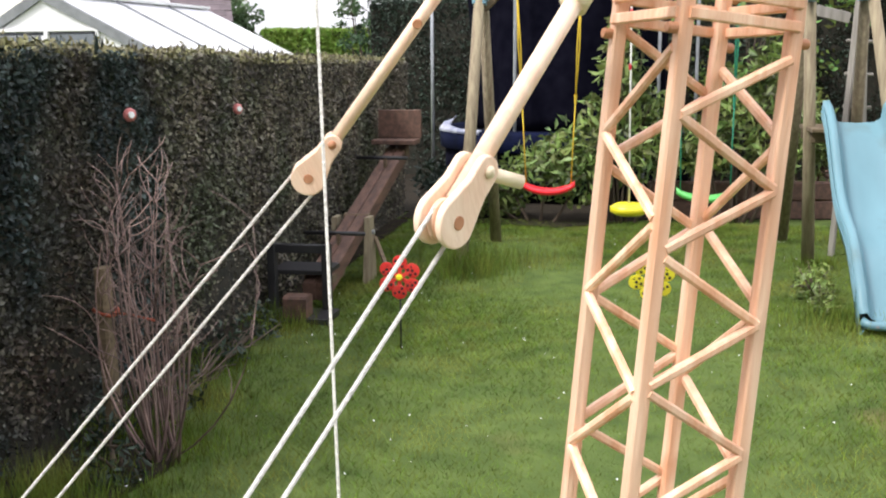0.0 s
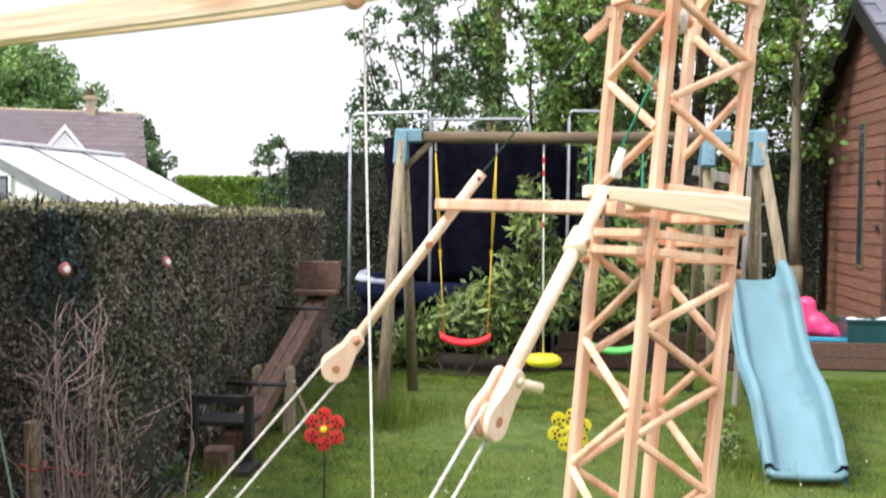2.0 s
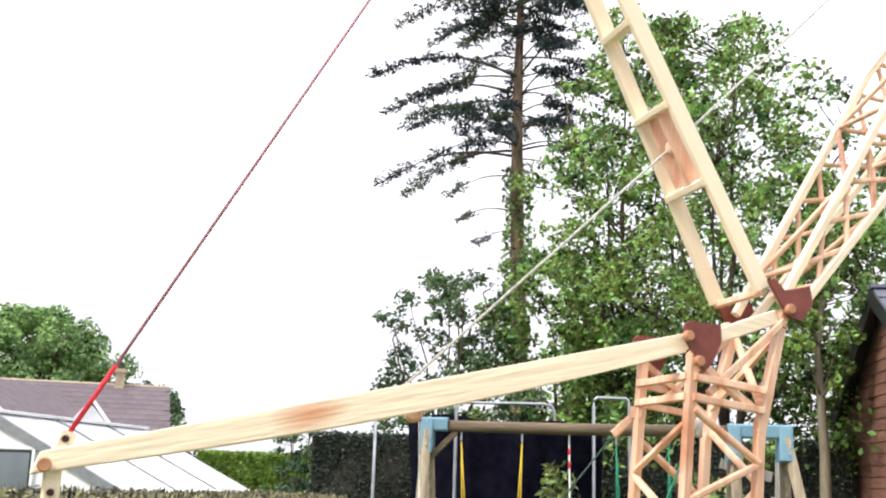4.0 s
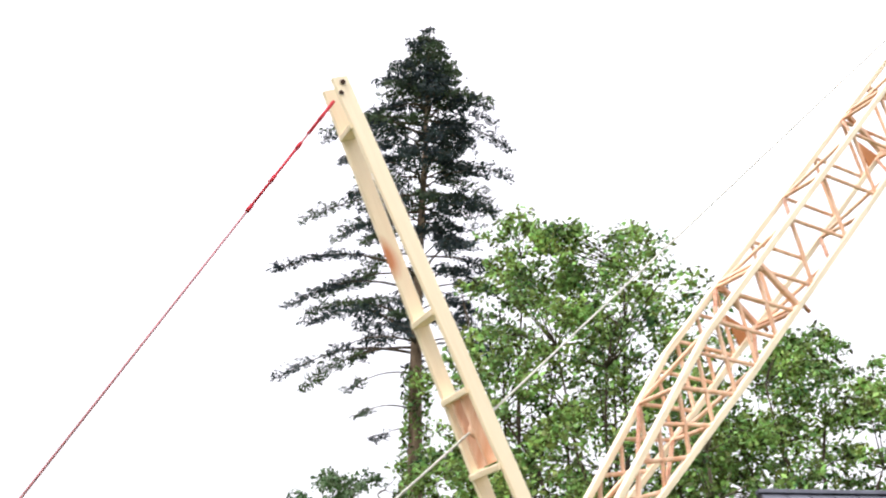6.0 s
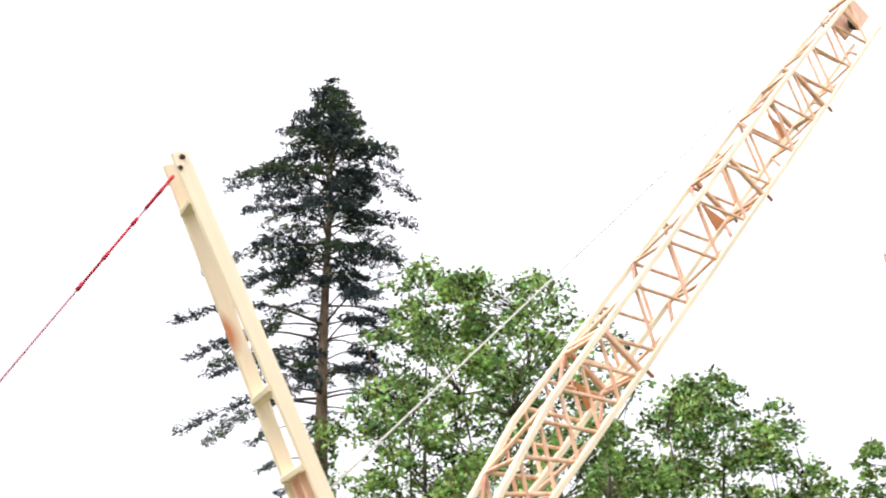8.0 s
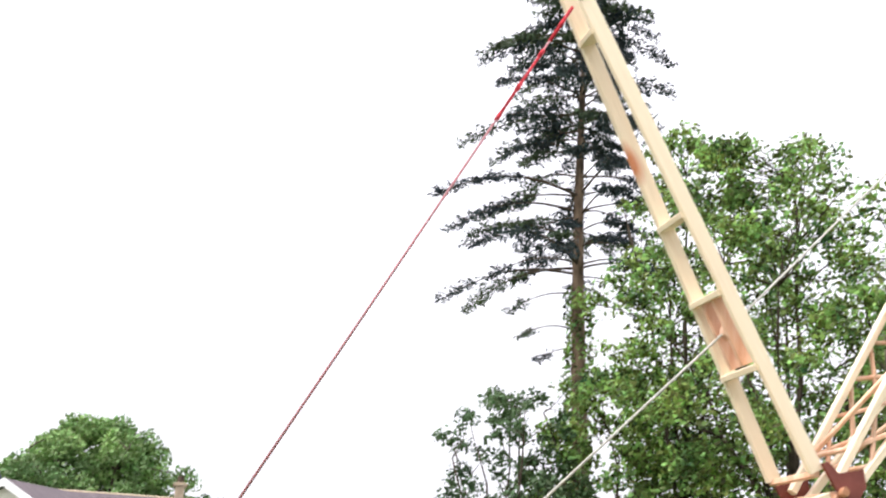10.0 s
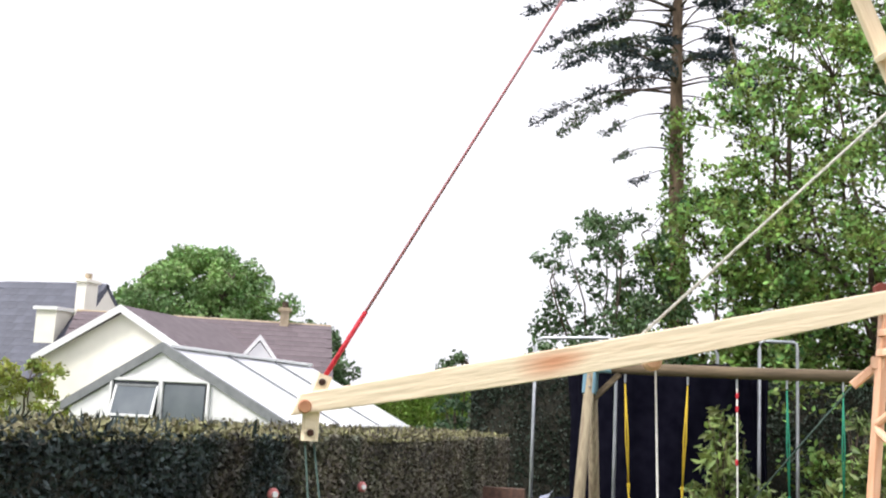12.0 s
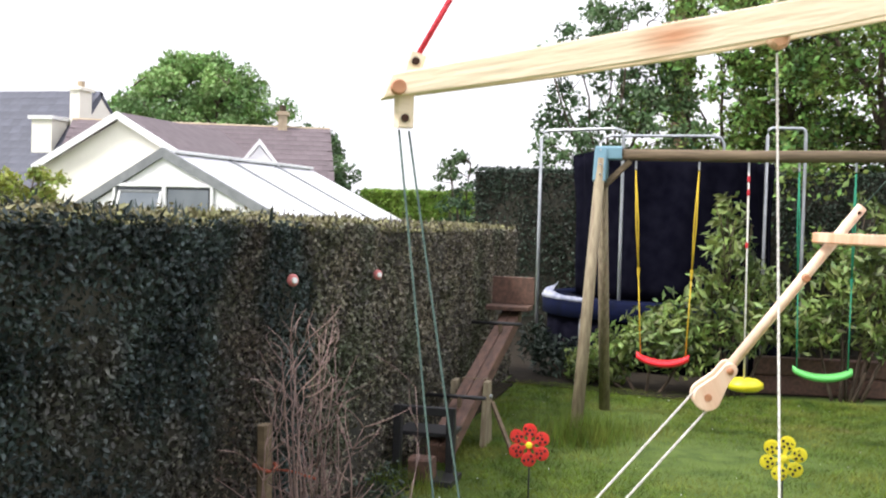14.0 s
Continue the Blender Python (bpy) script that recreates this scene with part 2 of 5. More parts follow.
# ---- mesh helpers ----
def part(name, bm, mat, parent=None, label="", smooth=False):
    me = bpy.data.meshes.new(name)
    bm.to_mesh(me)
    bm.free()
    me.materials.append(mat)
    if smooth:
        for f in me.polygons:
            f.use_smooth = True
    ob = new(name, me)
    if parent:
        ob.parent = parent
    if label:
        ob["label"] = label
    return ob


def thing(name, m, label, category, group="", kind=""):
    ob = new(name)
    ob.matrix_world = m
    ob.empty_display_size = 0.1
    return tagged(ob, label, category, group, kind)


def beam(bm, a, b, w, h, up=(0, 0, 1), cut=0.12, w2=None, h2=None):
    """A bar from a to b, w wide and h along up, with chamfered edges; w2, h2 at its far end."""
    a, b, up = Vector(a), Vector(b), Vector(up)
    d = (b - a).normalized()
    s = d.cross(up)
    if s.length < 1e-4:
        s = d.cross(Vector((1, 0.01, 0)))
    s.normalize()
    t = s.cross(d)
    rings = []
    for p, ww, hh in ((a, w, h), (b, w2 or w, h2 or h)):
        x, y, c = ww / 2, hh / 2, cut * min(ww, hh)
        rings.append([bm.verts.new(p + s * i + t * j) for i, j in
                      ((x, y - c), (x - c, y), (-x + c, y), (-x, y - c), (-x, -y + c), (-x + c, -y), (x - c, -y), (x, -y + c))])
    n = 8
    for i in range(n):
        bm.faces.new((rings[0][i], rings[0][(i + 1) % n], rings[1][(i + 1) % n], rings[1][i]))
    bm.faces.new(rings[0][::-1])
    bm.faces.new(rings[1])
    bmesh.ops.recalc_face_normals(bm, faces=bm.faces[:]) if len(bm.faces) < 60 else None
    return bm


def tube(bm, points, r, n=8, r2=None, closed=False):
    """A round bar through points, tapering from r to r2."""
    points = [Vector(p) for p in points]
    rings = []
    for i, p in enumerate(points):
        d = (points[min(i + 1, len(points) - 1)] - points[max(i - 1, 0)]).normalized()
        s = d.cross(Vector((0, 0, 1)) if abs(d.z) < 0.95 else Vector((1, 0, 0))).normalized()
        t = s.cross(d)
        k = r + ((r2 if r2 is not None else r) - r) * i / max(1, len(points) - 1)
        rings.append([bm.verts.new(p + (s * math.cos(q) + t * math.sin(q)) * k) for q in [math.tau * j / n for j in range(n)]])
    for u, v in zip(rings, rings[1:]):
        for j in range(n):
            bm.faces.new((u[j], v[j], v[(j + 1) % n], u[(j + 1) % n]))
    bm.faces.new(rings[0])
    bm.faces.new(rings[-1][::-1])
    return bm


def slab(bm, outline, depth):
    """A plate: an outline of points in one plane, pushed out by the vector depth."""
    depth = Vector(depth)
    lo = [bm.verts.new(Vector(p)) for p in outline]
    hi = [bm.verts.new(Vector(p) + depth) for p in outline]
    n = len(lo)
    bm.faces.new(lo)
    bm.faces.new(hi[::-1])
    for i in range(n):
        bm.faces.new((lo[i], hi[i], hi[(i + 1) % n], lo[(i + 1) % n]))
    bmesh.ops.recalc_face_normals(bm, faces=bm.faces[:])
    return bm


def box(bm, lo, hi):
    return slab(bm, [(lo[0], lo[1], lo[2]), (hi[0], lo[1], lo[2]), (hi[0], hi[1], lo[2]), (lo[0], hi[1], lo[2])], (0, 0, hi[2] - lo[2]))


def disc(bm, c, axis, r, thick, n=24, bevel=0.15):
    """A turned disc with softened rims, centred on c."""
    axis = Vector(axis).normalized()
    c = Vector(c)
    s = axis.cross(Vector((0.3, 0.2, 1))).normalized()
    t = s.cross(axis)
    rings = []
    for o, k in ((-0.5, 1 - bevel), (-0.5 + bevel, 1), (0.5 - bevel, 1), (0.5, 1 - bevel)):
        rings.append([bm.verts.new(c + axis * (o * thick) + (s * math.cos(q) + t * math.sin(q)) * (r * k)) for q in [math.tau * j / n for j in range(n)]])
    for u, v in zip(rings, rings[1:]):
        for j in range(n):
            bm.faces.new((u[j], u[(j + 1) % n], v[(j + 1) % n], v[j]))
    bm.faces.new(rings[0][::-1])
    bm.faces.new(rings[-1])
    return bm


def B():
    return bmesh.new()


def leaves(name, centres, sizes, mat, rng, parent=None, aspect=0.55, droop=0.0, flat=0.0, fold=0.25):
    """One mesh of many small folded leaves: a diamond of two triangles each."""
    n = len(centres)
    d = rng.normal(size=(n, 3))
    d[:, 2] = d[:, 2] * (1 - flat) - droop
    d /= np.linalg.norm(d, axis=1)[:, None]
    s = np.cross(d, rng.normal(size=(n, 3)) * (1 - flat * 0.6) + np.array([0, 0, flat * 2.0]))
    s /= np.linalg.norm(s, axis=1)[:, None] + 1e-9
    nn = np.cross(d, s)
    k = np.asarray(sizes)[:, None]
    v = np.empty((n, 4, 3))
    v[:, 0] = centres - d * k * 0.5
    v[:, 2] = centres + d * k * 0.5
    v[:, 1] = centres + s * k * aspect * 0.5 + nn * k * fold * 0.4
    v[:, 3] = centres - s * k * aspect * 0.5 + nn * k * fold * 0.4
    idx = np.arange(n)[:, None] * 4
    tri = np.concatenate([idx + np.array([0, 1, 2]), idx + np.array([0, 2, 3])], 1).reshape(-1)
    me = bpy.data.meshes.new(name)
    me.vertices.add(n * 4)
    me.vertices.foreach_set("co", v.reshape(-1))
    me.loops.add(len(tri))
    me.loops.foreach_set("vertex_index", tri.astype(np.int32))
    me.polygons.add(len(tri) // 3)
    me.polygons.foreach_set("loop_start", np.arange(0, len(tri), 3, dtype=np.int32))
    me.update(calc_edges=True)
    me.materials.append(mat)
    ob = new(name, me)
    if parent:
        ob.parent = parent
    return ob

# ---- ground ----
bm = B()
bmesh.ops.create_grid(bm, x_segments=60, y_segments=60, size=1)
for v in bm.verts:
    v.co.x, v.co.y = math.copysign(abs(v.co.x) ** 3, v.co.x) * 400 + 1, math.copysign(abs(v.co.y) ** 3, v.co.y) * 400 + 8
    v.co.z = 0.02 * (noise.noise(Vector((v.co.x, v.co.y, 0)) * 0.6)) if abs(v.co.x) < 12 and 3.5 < v.co.y < 13 else 0
tagged(part("ground", bm, SOIL, smooth=True), "mown green lawn with worn bare patches", "lawn", kind="structure")

# dark soil sheet; the shade under bushes and trampoline is in its colour
tagged(part("flower_bed", slab(B(), [(-1.36, 11.55, 0.0), (0.4, 11.15, 0.0), (1.3, 11.85, 0.0), (3.3, 12.1, 0.0), (3.3, 15.75, 0.0), (-2.7, 15.75, 0.0), (-2.7, 12.04, 0.0), (-1.36, 12.04, 0.0)], (0, 0, 0.012)), SOIL_AND_SHADE), "bare soil under the bushes and trampoline, coloured dark for their shade", "flower bed", kind="structure")

tagged(part("hedge_bed", slab(B(), [(-1.42, 2.4, 0.0), (-1.12, 2.4, 0.0), (-0.92, 4.1, 0.0), (-0.80, 4.6, 0.0), (-0.86, 4.85, 0.0), (-1.06, 5.2, 0.0), (-1.20, 6.6, 0.0), (-1.24, 11.4, 0.0), (-1.42, 11.4, 0.0)], (0, 0, 0.022)), SOIL_AND_SHADE), "dark bare soil along the foot of the hedge", "flower bed", kind="structure")

# ---- the crane ----
HEADING, H = radians(26.35), 0.0504
W = Vector((0.08274, 0.07108, 0.99403)).normalized()
U = Vector((math.cos(HEADING), math.sin(HEADING), 0))
U = (U - W * U.dot(W)).normalized()
V = W.cross(U)
CRANE = Matrix.Translation((1.0048, 1.5238, 0)) @ Matrix((U, V, W)).transposed().to_4x4()
INV = CRANE.inverted()
DOWN = (INV.to_3x3() @ Vector((0, 0, -1)))


def crane():
    rng = random.Random(4)
    c = thing("tower_crane", CRANE, "home-made toy tower crane of pale pine sticks with cord rigging", "toy crane")
    cs, sn = math.cos(radians(3.62)), math.sin(radians(3.62))
    post = {k: (x * cs - y * sn, x * sn + y * cs) for k, x, y in (("F", -H, -H), ("R", H, -H), ("B", H, H), ("L", -H, H))}

    def bar(name, a, b, w, h=None, up=(0, 0, 1), mat=PINE, label="", cut=0.12, parent=None, **k):
        return part(name, beam(B(), a, b, w, h or w, up, cut, **k), mat, parent or c, label)

    def peg(at, axis, r=0.0045, length=0.012, parent=None):
        return part("dowel", disc(B(), at, axis, r, length, 12), PEG_WOOD, parent or c, smooth=False)

    # mast posts; the two at the back of the boom kink outwards at the top
    for k, (x, y) in post.items():
        top = {"F": 2.062, "L": 2.07, "R": 2.0, "B": 2.0}[k]
        bar("mast_post", (x, y, -0.004), (x, y, 1.776), 0.0118, up=(1, 0, 0))
        bar("mast_post", (x, y, 1.796), (x, y, top), 0.0115, up=(1, 0, 0))
        if k in "RB":
            bar("mast_post", (x, y, 1.985), (0.082, y * 0.96, 2.135), 0.0125, up=(1, 0, 0))
        for z in (1.772, 1.730):
            peg((x + (0.008 if k in "RB" else -0.008), y, z), (1, 0, 0))

    def zig(p, q, wp, wq, lo, hi, step=0.141, s=0.0078):
        """Braces that zigzag between two posts, with feet at wp on p and wq on q, a bay apart."""
        (px, py), (qx, qy) = post[p], post[q]
        out = Vector((px + qx, py + qy, 0)).normalized() * 0.004
        k = -14
        while k < 16:
            a = Vector((px, py, wp + k * step)) + out
            for dz in (0, -step):
                b = Vector((qx, qy, wq + k * step + dz)) + out
                if lo < min(a.z, b.z) and max(a.z, b.z) < hi:
                    d = (b - a).normalized()
                    e = rng.uniform(-0.002, 0.002)
                    bar("brace", a + d * 0.004 + Vector((0, 0, e)), b - d * 0.004 + Vector((0, 0, e)), s, s * rng.uniform(0.9, 1.15), up=out, cut=0.25)
            k += 1
    # the bays are longer on two faces than on the other two
    zig("L", "F", 1.5086, 1.5806, 0.01, 1.755, 0.1387)
    zig("F", "R", 1.5573, 1.6111, 0.01, 1.755, 0.1085)
    zig("L", "B", 1.5046, 1.5684, 0.01, 1.755, 0.116)
    zig("R", "B", 1.513, 1.574, 0.01, 1.755, 0.139)
    zig("L", "F", 1.9242, 1.9800, 1.795, 2.02, 0.1160)
    zig("F", "R", 1.8930, 1.9484, 1.795, 2.02, 0.1070)
    zig("L", "B", 1.9700, 1.9085, 1.795, 2.03, 0.1400)
    zig("R", "B", 1.9250, 1.9951, 1.795, 2.03, 0.1400)

    # rings of cross bars under the collar, and at the head of the mast
    for z in (1.742, 1.760, 2.011, 2.035):
        for p, q in (("F", "R"), ("R", "B"), ("B", "L"), ("L", "F")):
            if z > 2 and p + q in ("RB",):
                continue
            (px, py), (qx, qy) = post[p], post[q]
            out = Vector((px + qx, py + qy, 0)).normalized() * 0.005
            bar("ring_bar", Vector((px, py, z)) + out, Vector((qx, qy, z)) + out, 0.0075, 0.0085)
    for s in (-1, 1):
        bar("brace", (-H, s * H, 2.062), (0.040, s * H, 2.012), 0.009)
        bar("brace", (-0.02, s * H, 2.02), (0.080, s * H, 2.125), 0.008)
    bar("brace", (0.05, -H, 2.02), (0.082, H, 2.12), 0.0075)
    bar("brace", (0.05, H, 2.02), (0.082, -H, 2.12), 0.0075)

    # the slewing collar: two long boards and what is clamped between them
    for s in (-1, 1):
        bar("collar_board", (-0.130 if s < 0 else -0.052, s * 0.062, 1.7925), (0.057, s * 0.062, 1.795), 0.012, 0.0115 if s < 0 else 0.021, mat=PALE_PINE if s < 0 else PINE, w2=0.012, h2=0.0265)
    bar("collar_board", (-0.060, -0.054, 1.786), (-0.060, 0.054, 1.786), 0.018, 0.010)
    bar("collar_board", (0.052, -0.052, 1.786), (0.052, 0.052, 1.786), 0.018, 0.010)
    bar("collar_board", (-0.035, -0.052, 1.806), (0.05, -0.052, 1.806), 0.016, 0.011)
    bar("outrigger", (-0.190, 0.172, 1.7778), (-0.112, -0.100, 1.7765), 0.0125, 0.0125)

    # the two hanging arms with their rope blocks
    for s, top, hub, ax, ring, way in ((1, Vector((-0.148, 0.154, 1.819)), Vector((-0.2800, 0.2185, 1.580)), Vector((0.12, 0.99, 0)), 0.385, Vector((-0.451, 0.098, -0.65))),
                                       (-1, Vector((-0.1186, -0.0788, 1.794)), Vector((-0.2546, -0.1626, 1.585)), Vector((-0.58, 0.81, 0)), 0.27, Vector((-0.425, -0.180, -0.65)))):
        d = (hub - top).normalized()
        low = hub - d * 0.014
        way.normalize()
        ax = (ax - d * ax.dot(d)).normalized()
        arm = part("hanging_arm", tube(B(), [top, low], 0.0062 if s > 0 else 0.0068, 12), ARM_PINE, c, "slim pale dowel arm", True)
        at = top + (low - top) * ring
        peg(at, ax, 0.0048, 0.022, arm)
        if s < 0:
            part("arm_collar", tube(B(), [at - d * 0.012, at + d * 0.012], 0.0105, 12), PALE_PINE, arm, smooth=True)
        part("bored_hole", disc(B(), top + d * 0.008 - ax * 0.006, ax, 0.0022, 0.002, 12), DARK_HOLE, arm)
        side = d.cross(ax).normalized()
        for o in (-0.0088, 0.0088):
            # a round cheek that narrows to a small eye above
            big, eye, span = 0.0166, 0.0092 if s > 0 else 0.0105, 0.040
            lean = math.asin((big - eye) / span)
            waist = [(0.0094 if s > 0 else 0.0104, -0.026, q) for q in (math.pi / 2, 3 * math.pi / 2)]
            arcs = [(big, 0.0, q) for q in np.linspace(-math.pi / 2 - 0.15, math.pi / 2 + 0.15, 22)] + waist[:1] + [(eye, -span, q) for q in np.linspace(math.pi / 2 + lean, 3 * math.pi / 2 - lean, 12)] + waist[1:]
            out = [hub + d * (c0 + r * math.cos(q)) + side * (r * math.sin(q)) + ax * (o - 0.0028) for r, c0, q in arcs]
            cheek = part("block_cheek", slab(B(), out, ax * 0.0056), ARM_PINE, c, "rounded pale block cheek")
            bev = cheek.modifiers.new("soft_rim", "BEVEL")
            bev.width, bev.segments, bev.limit_method = 0.0014, 2, "ANGLE"
            part("bored_hole", disc(B(), hub - d * 0.040 + ax * (o + (0.0029 if o > 0 else -0.0029)), ax, 0.0042, 0.0012, 14), PEG_WOOD, cheek)
            part("bored_hole", disc(B(), hub + ax * (o + (0.0029 if o > 0 else -0.0029)), ax, 0.0046, 0.0012, 14), PEG_WOOD, cheek)
        part("sheave", disc(B(), hub, ax, 0.0140, 0.0095, 24, 0.3), PINE, c)
        pin = hub - d * 0.040
        part("dowel", tube(B(), [pin - ax * 0.0135, pin + ax * 0.0135], 0.0042, 10), PEG_WOOD if s > 0 else PALE_PINE, c, smooth=True)
        if s < 0:
            part("dowel", tube(B(), [pin, pin + Vector((0.034, 0.004, -0.006))], 0.0048, 10), PALE_PINE, c, smooth=True)
        n = way.cross(ax).normalized()
        for k in (-1, 1):
            a = hub + n * 0.0132 * k
            end = a + way * 2.6
            aw, ew = CRANE @ a, CRANE @ end
            f = (aw.z - 0.01) / (aw.z - ew.z)
            part("rope", tube(B(), [a, a + (end - a) * f], 0.0015, 8), ROPE, c, "thin white cord", True)

    # hinge plates at the mast head
    for s in (-1, 1):
        y = s * (H + 0.008)
        def plate(pts):
            return part("hinge_plate", slab(B(), [(a, y - 0.0025, b) for a, b in pts], (0, 0.005, 0)), OXIDE, c, "rust-red painted hinge plate")
        p = plate([(a - 0.003, b + 0.003) for a, b in ((-0.060, 2.090), (-0.053, 2.096), (-0.012, 2.098), (-0.010, 2.078), (-0.020, 2.052), (-0.030, 2.040), (-0.040, 2.050), (-0.058, 2.074))])
        for q in ((-0.059, 2.080), (-0.043, 2.053)):
            part("dowel", disc(B(), (q[0], y + s * 0.004, q[1]), (0, 1, 0), 0.0062, 0.009, 14), PEG_WOOD, p)
        p = plate([(a + 0.004, b + 0.001) for a, b in ((0.046, 2.168), (0.054, 2.172), (0.070, 2.160), (0.106, 2.172), (0.111, 2.150), (0.096, 2.126), (0.078, 2.128), (0.062, 2.146))])
        part("dowel", disc(B(), (0.080, y + s * 0.004, 2.138), (0, 1, 0), 0.0062, 0.009, 14), PEG_WOOD, p)
        bar("head_beam", (-0.040, s * (H - 0.004), 2.076), (0.070, s * (H - 0.004), 2.129), 0.010, 0.017, mat=PALE_PINE)
        # counter-jib planks: straight above, bowed below, meeting at the tip
        a, t = Vector((-0.047, s * H, 2.0885)), Vector((-0.727, s * 0.010, 1.8545))
        out = [a.lerp(t, k / 12) for k in range(13)]
        out += [a.lerp(t, k / 12) - Vector((0.006, 0, 0.0225 + 0.0125 * math.sin(math.pi * min(1, 0.08 + k / 13)))) for k in range(12, -1, -1)]
        plank = part("counter_jib_plank", slab(B(), out, (0, -s * 0.010, 0)), JIB_PINE, c, "long tapered pale pine plank")
        bev = plank.modifiers.new("soft_edge", "BEVEL")
        bev.width, bev.segments, bev.limit_method = 0.0012, 2, "ANGLE"
        t = t - Vector((0.004, 0, 0.012))
        if s < 0:
            part("dowel", disc(B(), t + Vector((0.010, -0.007, 0.000)), (0, 1, 0), 0.0068, 0.010, 14), PEG_WOOD, plank)
    bar("spacer", (-0.355, -0.026, 1.960), (-0.355, 0.026, 1.960), 0.010, 0.016, mat=PALE_PINE)
    part("sheave", disc(B(), (-0.360, 0, 1.950), (0, 1, 0), 0.012, 0.010, 20, 0.3), PINE, c)

    # tip links of the counter-jib
    tip = Vector((-0.713, 0, 1.842))
    up_dir = Vector((0.20, 0, 0.97)).normalized()
    for link, b, lab in (("tip_link", tip + up_dir * 0.036, "upper"), ("tip_link", tip + DOWN * 0.032, "lower")):
        l = part(link, beam(B(), tip - (b - tip) * 0.15, b, 0.012, 0.017, up=(1, 0, 0), cut=0.25), PALE_PINE, c)
        e = b - (b - tip).normalized() * 0.008
        part("bored_hole", disc(B(), e + Vector((0, -0.0075, 0)), (0, 1, 0), 0.0036, 0.0035, 12), DARK_HOLE, l)

    # the back strut: two converging planks with spacers and a sheave box
    foot, apex = Vector((0.050, 0, 2.160)), Vector((-0.335, 0, 2.796))
    run = apex - foot
    nrm = Vector((run.z, 0, -run.x)).normalized()
    half = lambda f: 0.047 + (0.019 - 0.047) * f
    for s in (-1, 1):
        bar("strut_leg", foot + Vector((0, s * half(0), 0)), apex + Vector((0, s * half(1), 0)), 0.009, 0.021, up=nrm, mat=STRUT_PINE, w2=0.009, h2=0.025)
        part("bored_hole", disc(B(), apex - run.normalized() * 0.010 + Vector((0, s * (half(1) + 0.006), 0)), (0, 1, 0), 0.0042, 0.003, 12), DARK_HOLE, c)
        part("bored_hole", disc(B(), apex - run.normalized() * 0.026 - nrm * 0.009 + Vector((0, s * (half(1) + 0.006), 0)), (0, 1, 0), 0.0036, 0.003, 12), DARK_HOLE, c)
    for f in (0.20, 0.345, 0.50, 0.895):
        at = foot + run * f
        bar("spacer", at + Vector((0, -half(f), 0)) - nrm * 0.002, at + Vector((0, half(f), 0)) - nrm * 0.002, 0.009, 0.027, up=nrm, mat=PALE_PINE)
    for o in (-0.012, 0.014):
        a, b = foot + run * 0.21, foot + run * 0.34
        bar("sheave_box_board", a + Vector((0, o, 0)), b + Vector((0, o, 0)), 0.006, 0.024, up=nrm)
    part("sheave", disc(B(), foot + run * 0.275, (0, 1, 0), 0.012, 0.010, 20, 0.3), PINE, c)
    bar("spacer", foot + Vector((0.0, -0.05, -0.003)), foot + Vector((0.0, 0.05, -0.003)), 0.008, 0.008)
    bar("spacer", Vector((0.088, -0.055, 2.139)), Vector((0.088, 0.055, 2.139)), 0.008, 0.008)

    # the lattice boom
    bf, bt = Vector((0.088, 0, 2.142)), Vector((1.270, 0, 3.859))
    bd = (bt - bf).normalized()
    bn = Vector((-bd.z, 0, bd.x))
    total = (bt - bf).length

    def chord(s, side, upper):
        k = min(1, s / 0.45)
        e = max(0, (s - 1.55) / (total - 1.55))
        hgt = (0.012 + (0.066 - 0.012) * k) * (1 - 0.25 * e) if upper else -(0.012 + 0.016 * k + 0.016 * max(0, s - 0.45))
        return bf + bd * s + bn * hgt + Vector((0, side * (0.046 + 0.004 * k) * (1 - 0.15 * e), 0))
    stops = [0, 0.45, 0.64, 1.22, 1.55, total]
    for side in (-1, 1):
        for upper in (True, False):
            for a, b in zip(stops, stops[1:]):
                bar("boom_chord", chord(a, side, upper), chord(b, side, upper), 0.0105, up=(0, 1, 0), mat=BOOM_PINE)
    n_bay = 14
    for i in range(n_bay):
        a, b = 0.06 + i * (total - 0.1) / n_bay, 0.06 + (i + 1) * (total - 0.1) / n_bay
        m = (a + b) / 2
        for side in (-1, 1):
            for s0, s1 in ((a, m), (b, m)):
                bar("boom_brace", chord(s0, side, True), chord(s1, side, False), 0.0065, up=(0, 1, 0), cut=0.25)
        if b < 0.75:
            for side in (-1, 1):
                for s0, s1 in ((a, m), (b, m)):
                    bar("boom_brace", chord(s0, side, False), chord(s1, side, True), 0.006, up=(0, 1, 0), cut=0.25)
        for upper in (True, False):
            bar("boom_brace", chord(a, -1, upper), chord(b, 1, upper) if i % 2 else chord(a, 1, upper), 0.0065, up=bn, cut=0.25)
            bar("boom_brace", chord(a if i % 2 else b, -1, upper), chord(b if i % 2 else a, 1, upper), 0.0065, up=bn, cut=0.25)
    for s in (0.64, 1.22, 1.62):
        for side in (-1, 1):
            bar("joint_bar", chord(s, side, True) + bn * 0.004, chord(s, side, False) - bn * 0.004, 0.010, 0.010, up=(0, 1, 0))
            part("dowel", disc(B(), chord(s + 0.01, side, False) - bn * 0.012, bn, 0.0035, 0.018, 10), PEG_WOOD, c)
        for upper in (True, False):
            bar("joint_bar", chord(s, -1, upper), chord(s, 1, upper), 0.010, 0.010, up=bn)
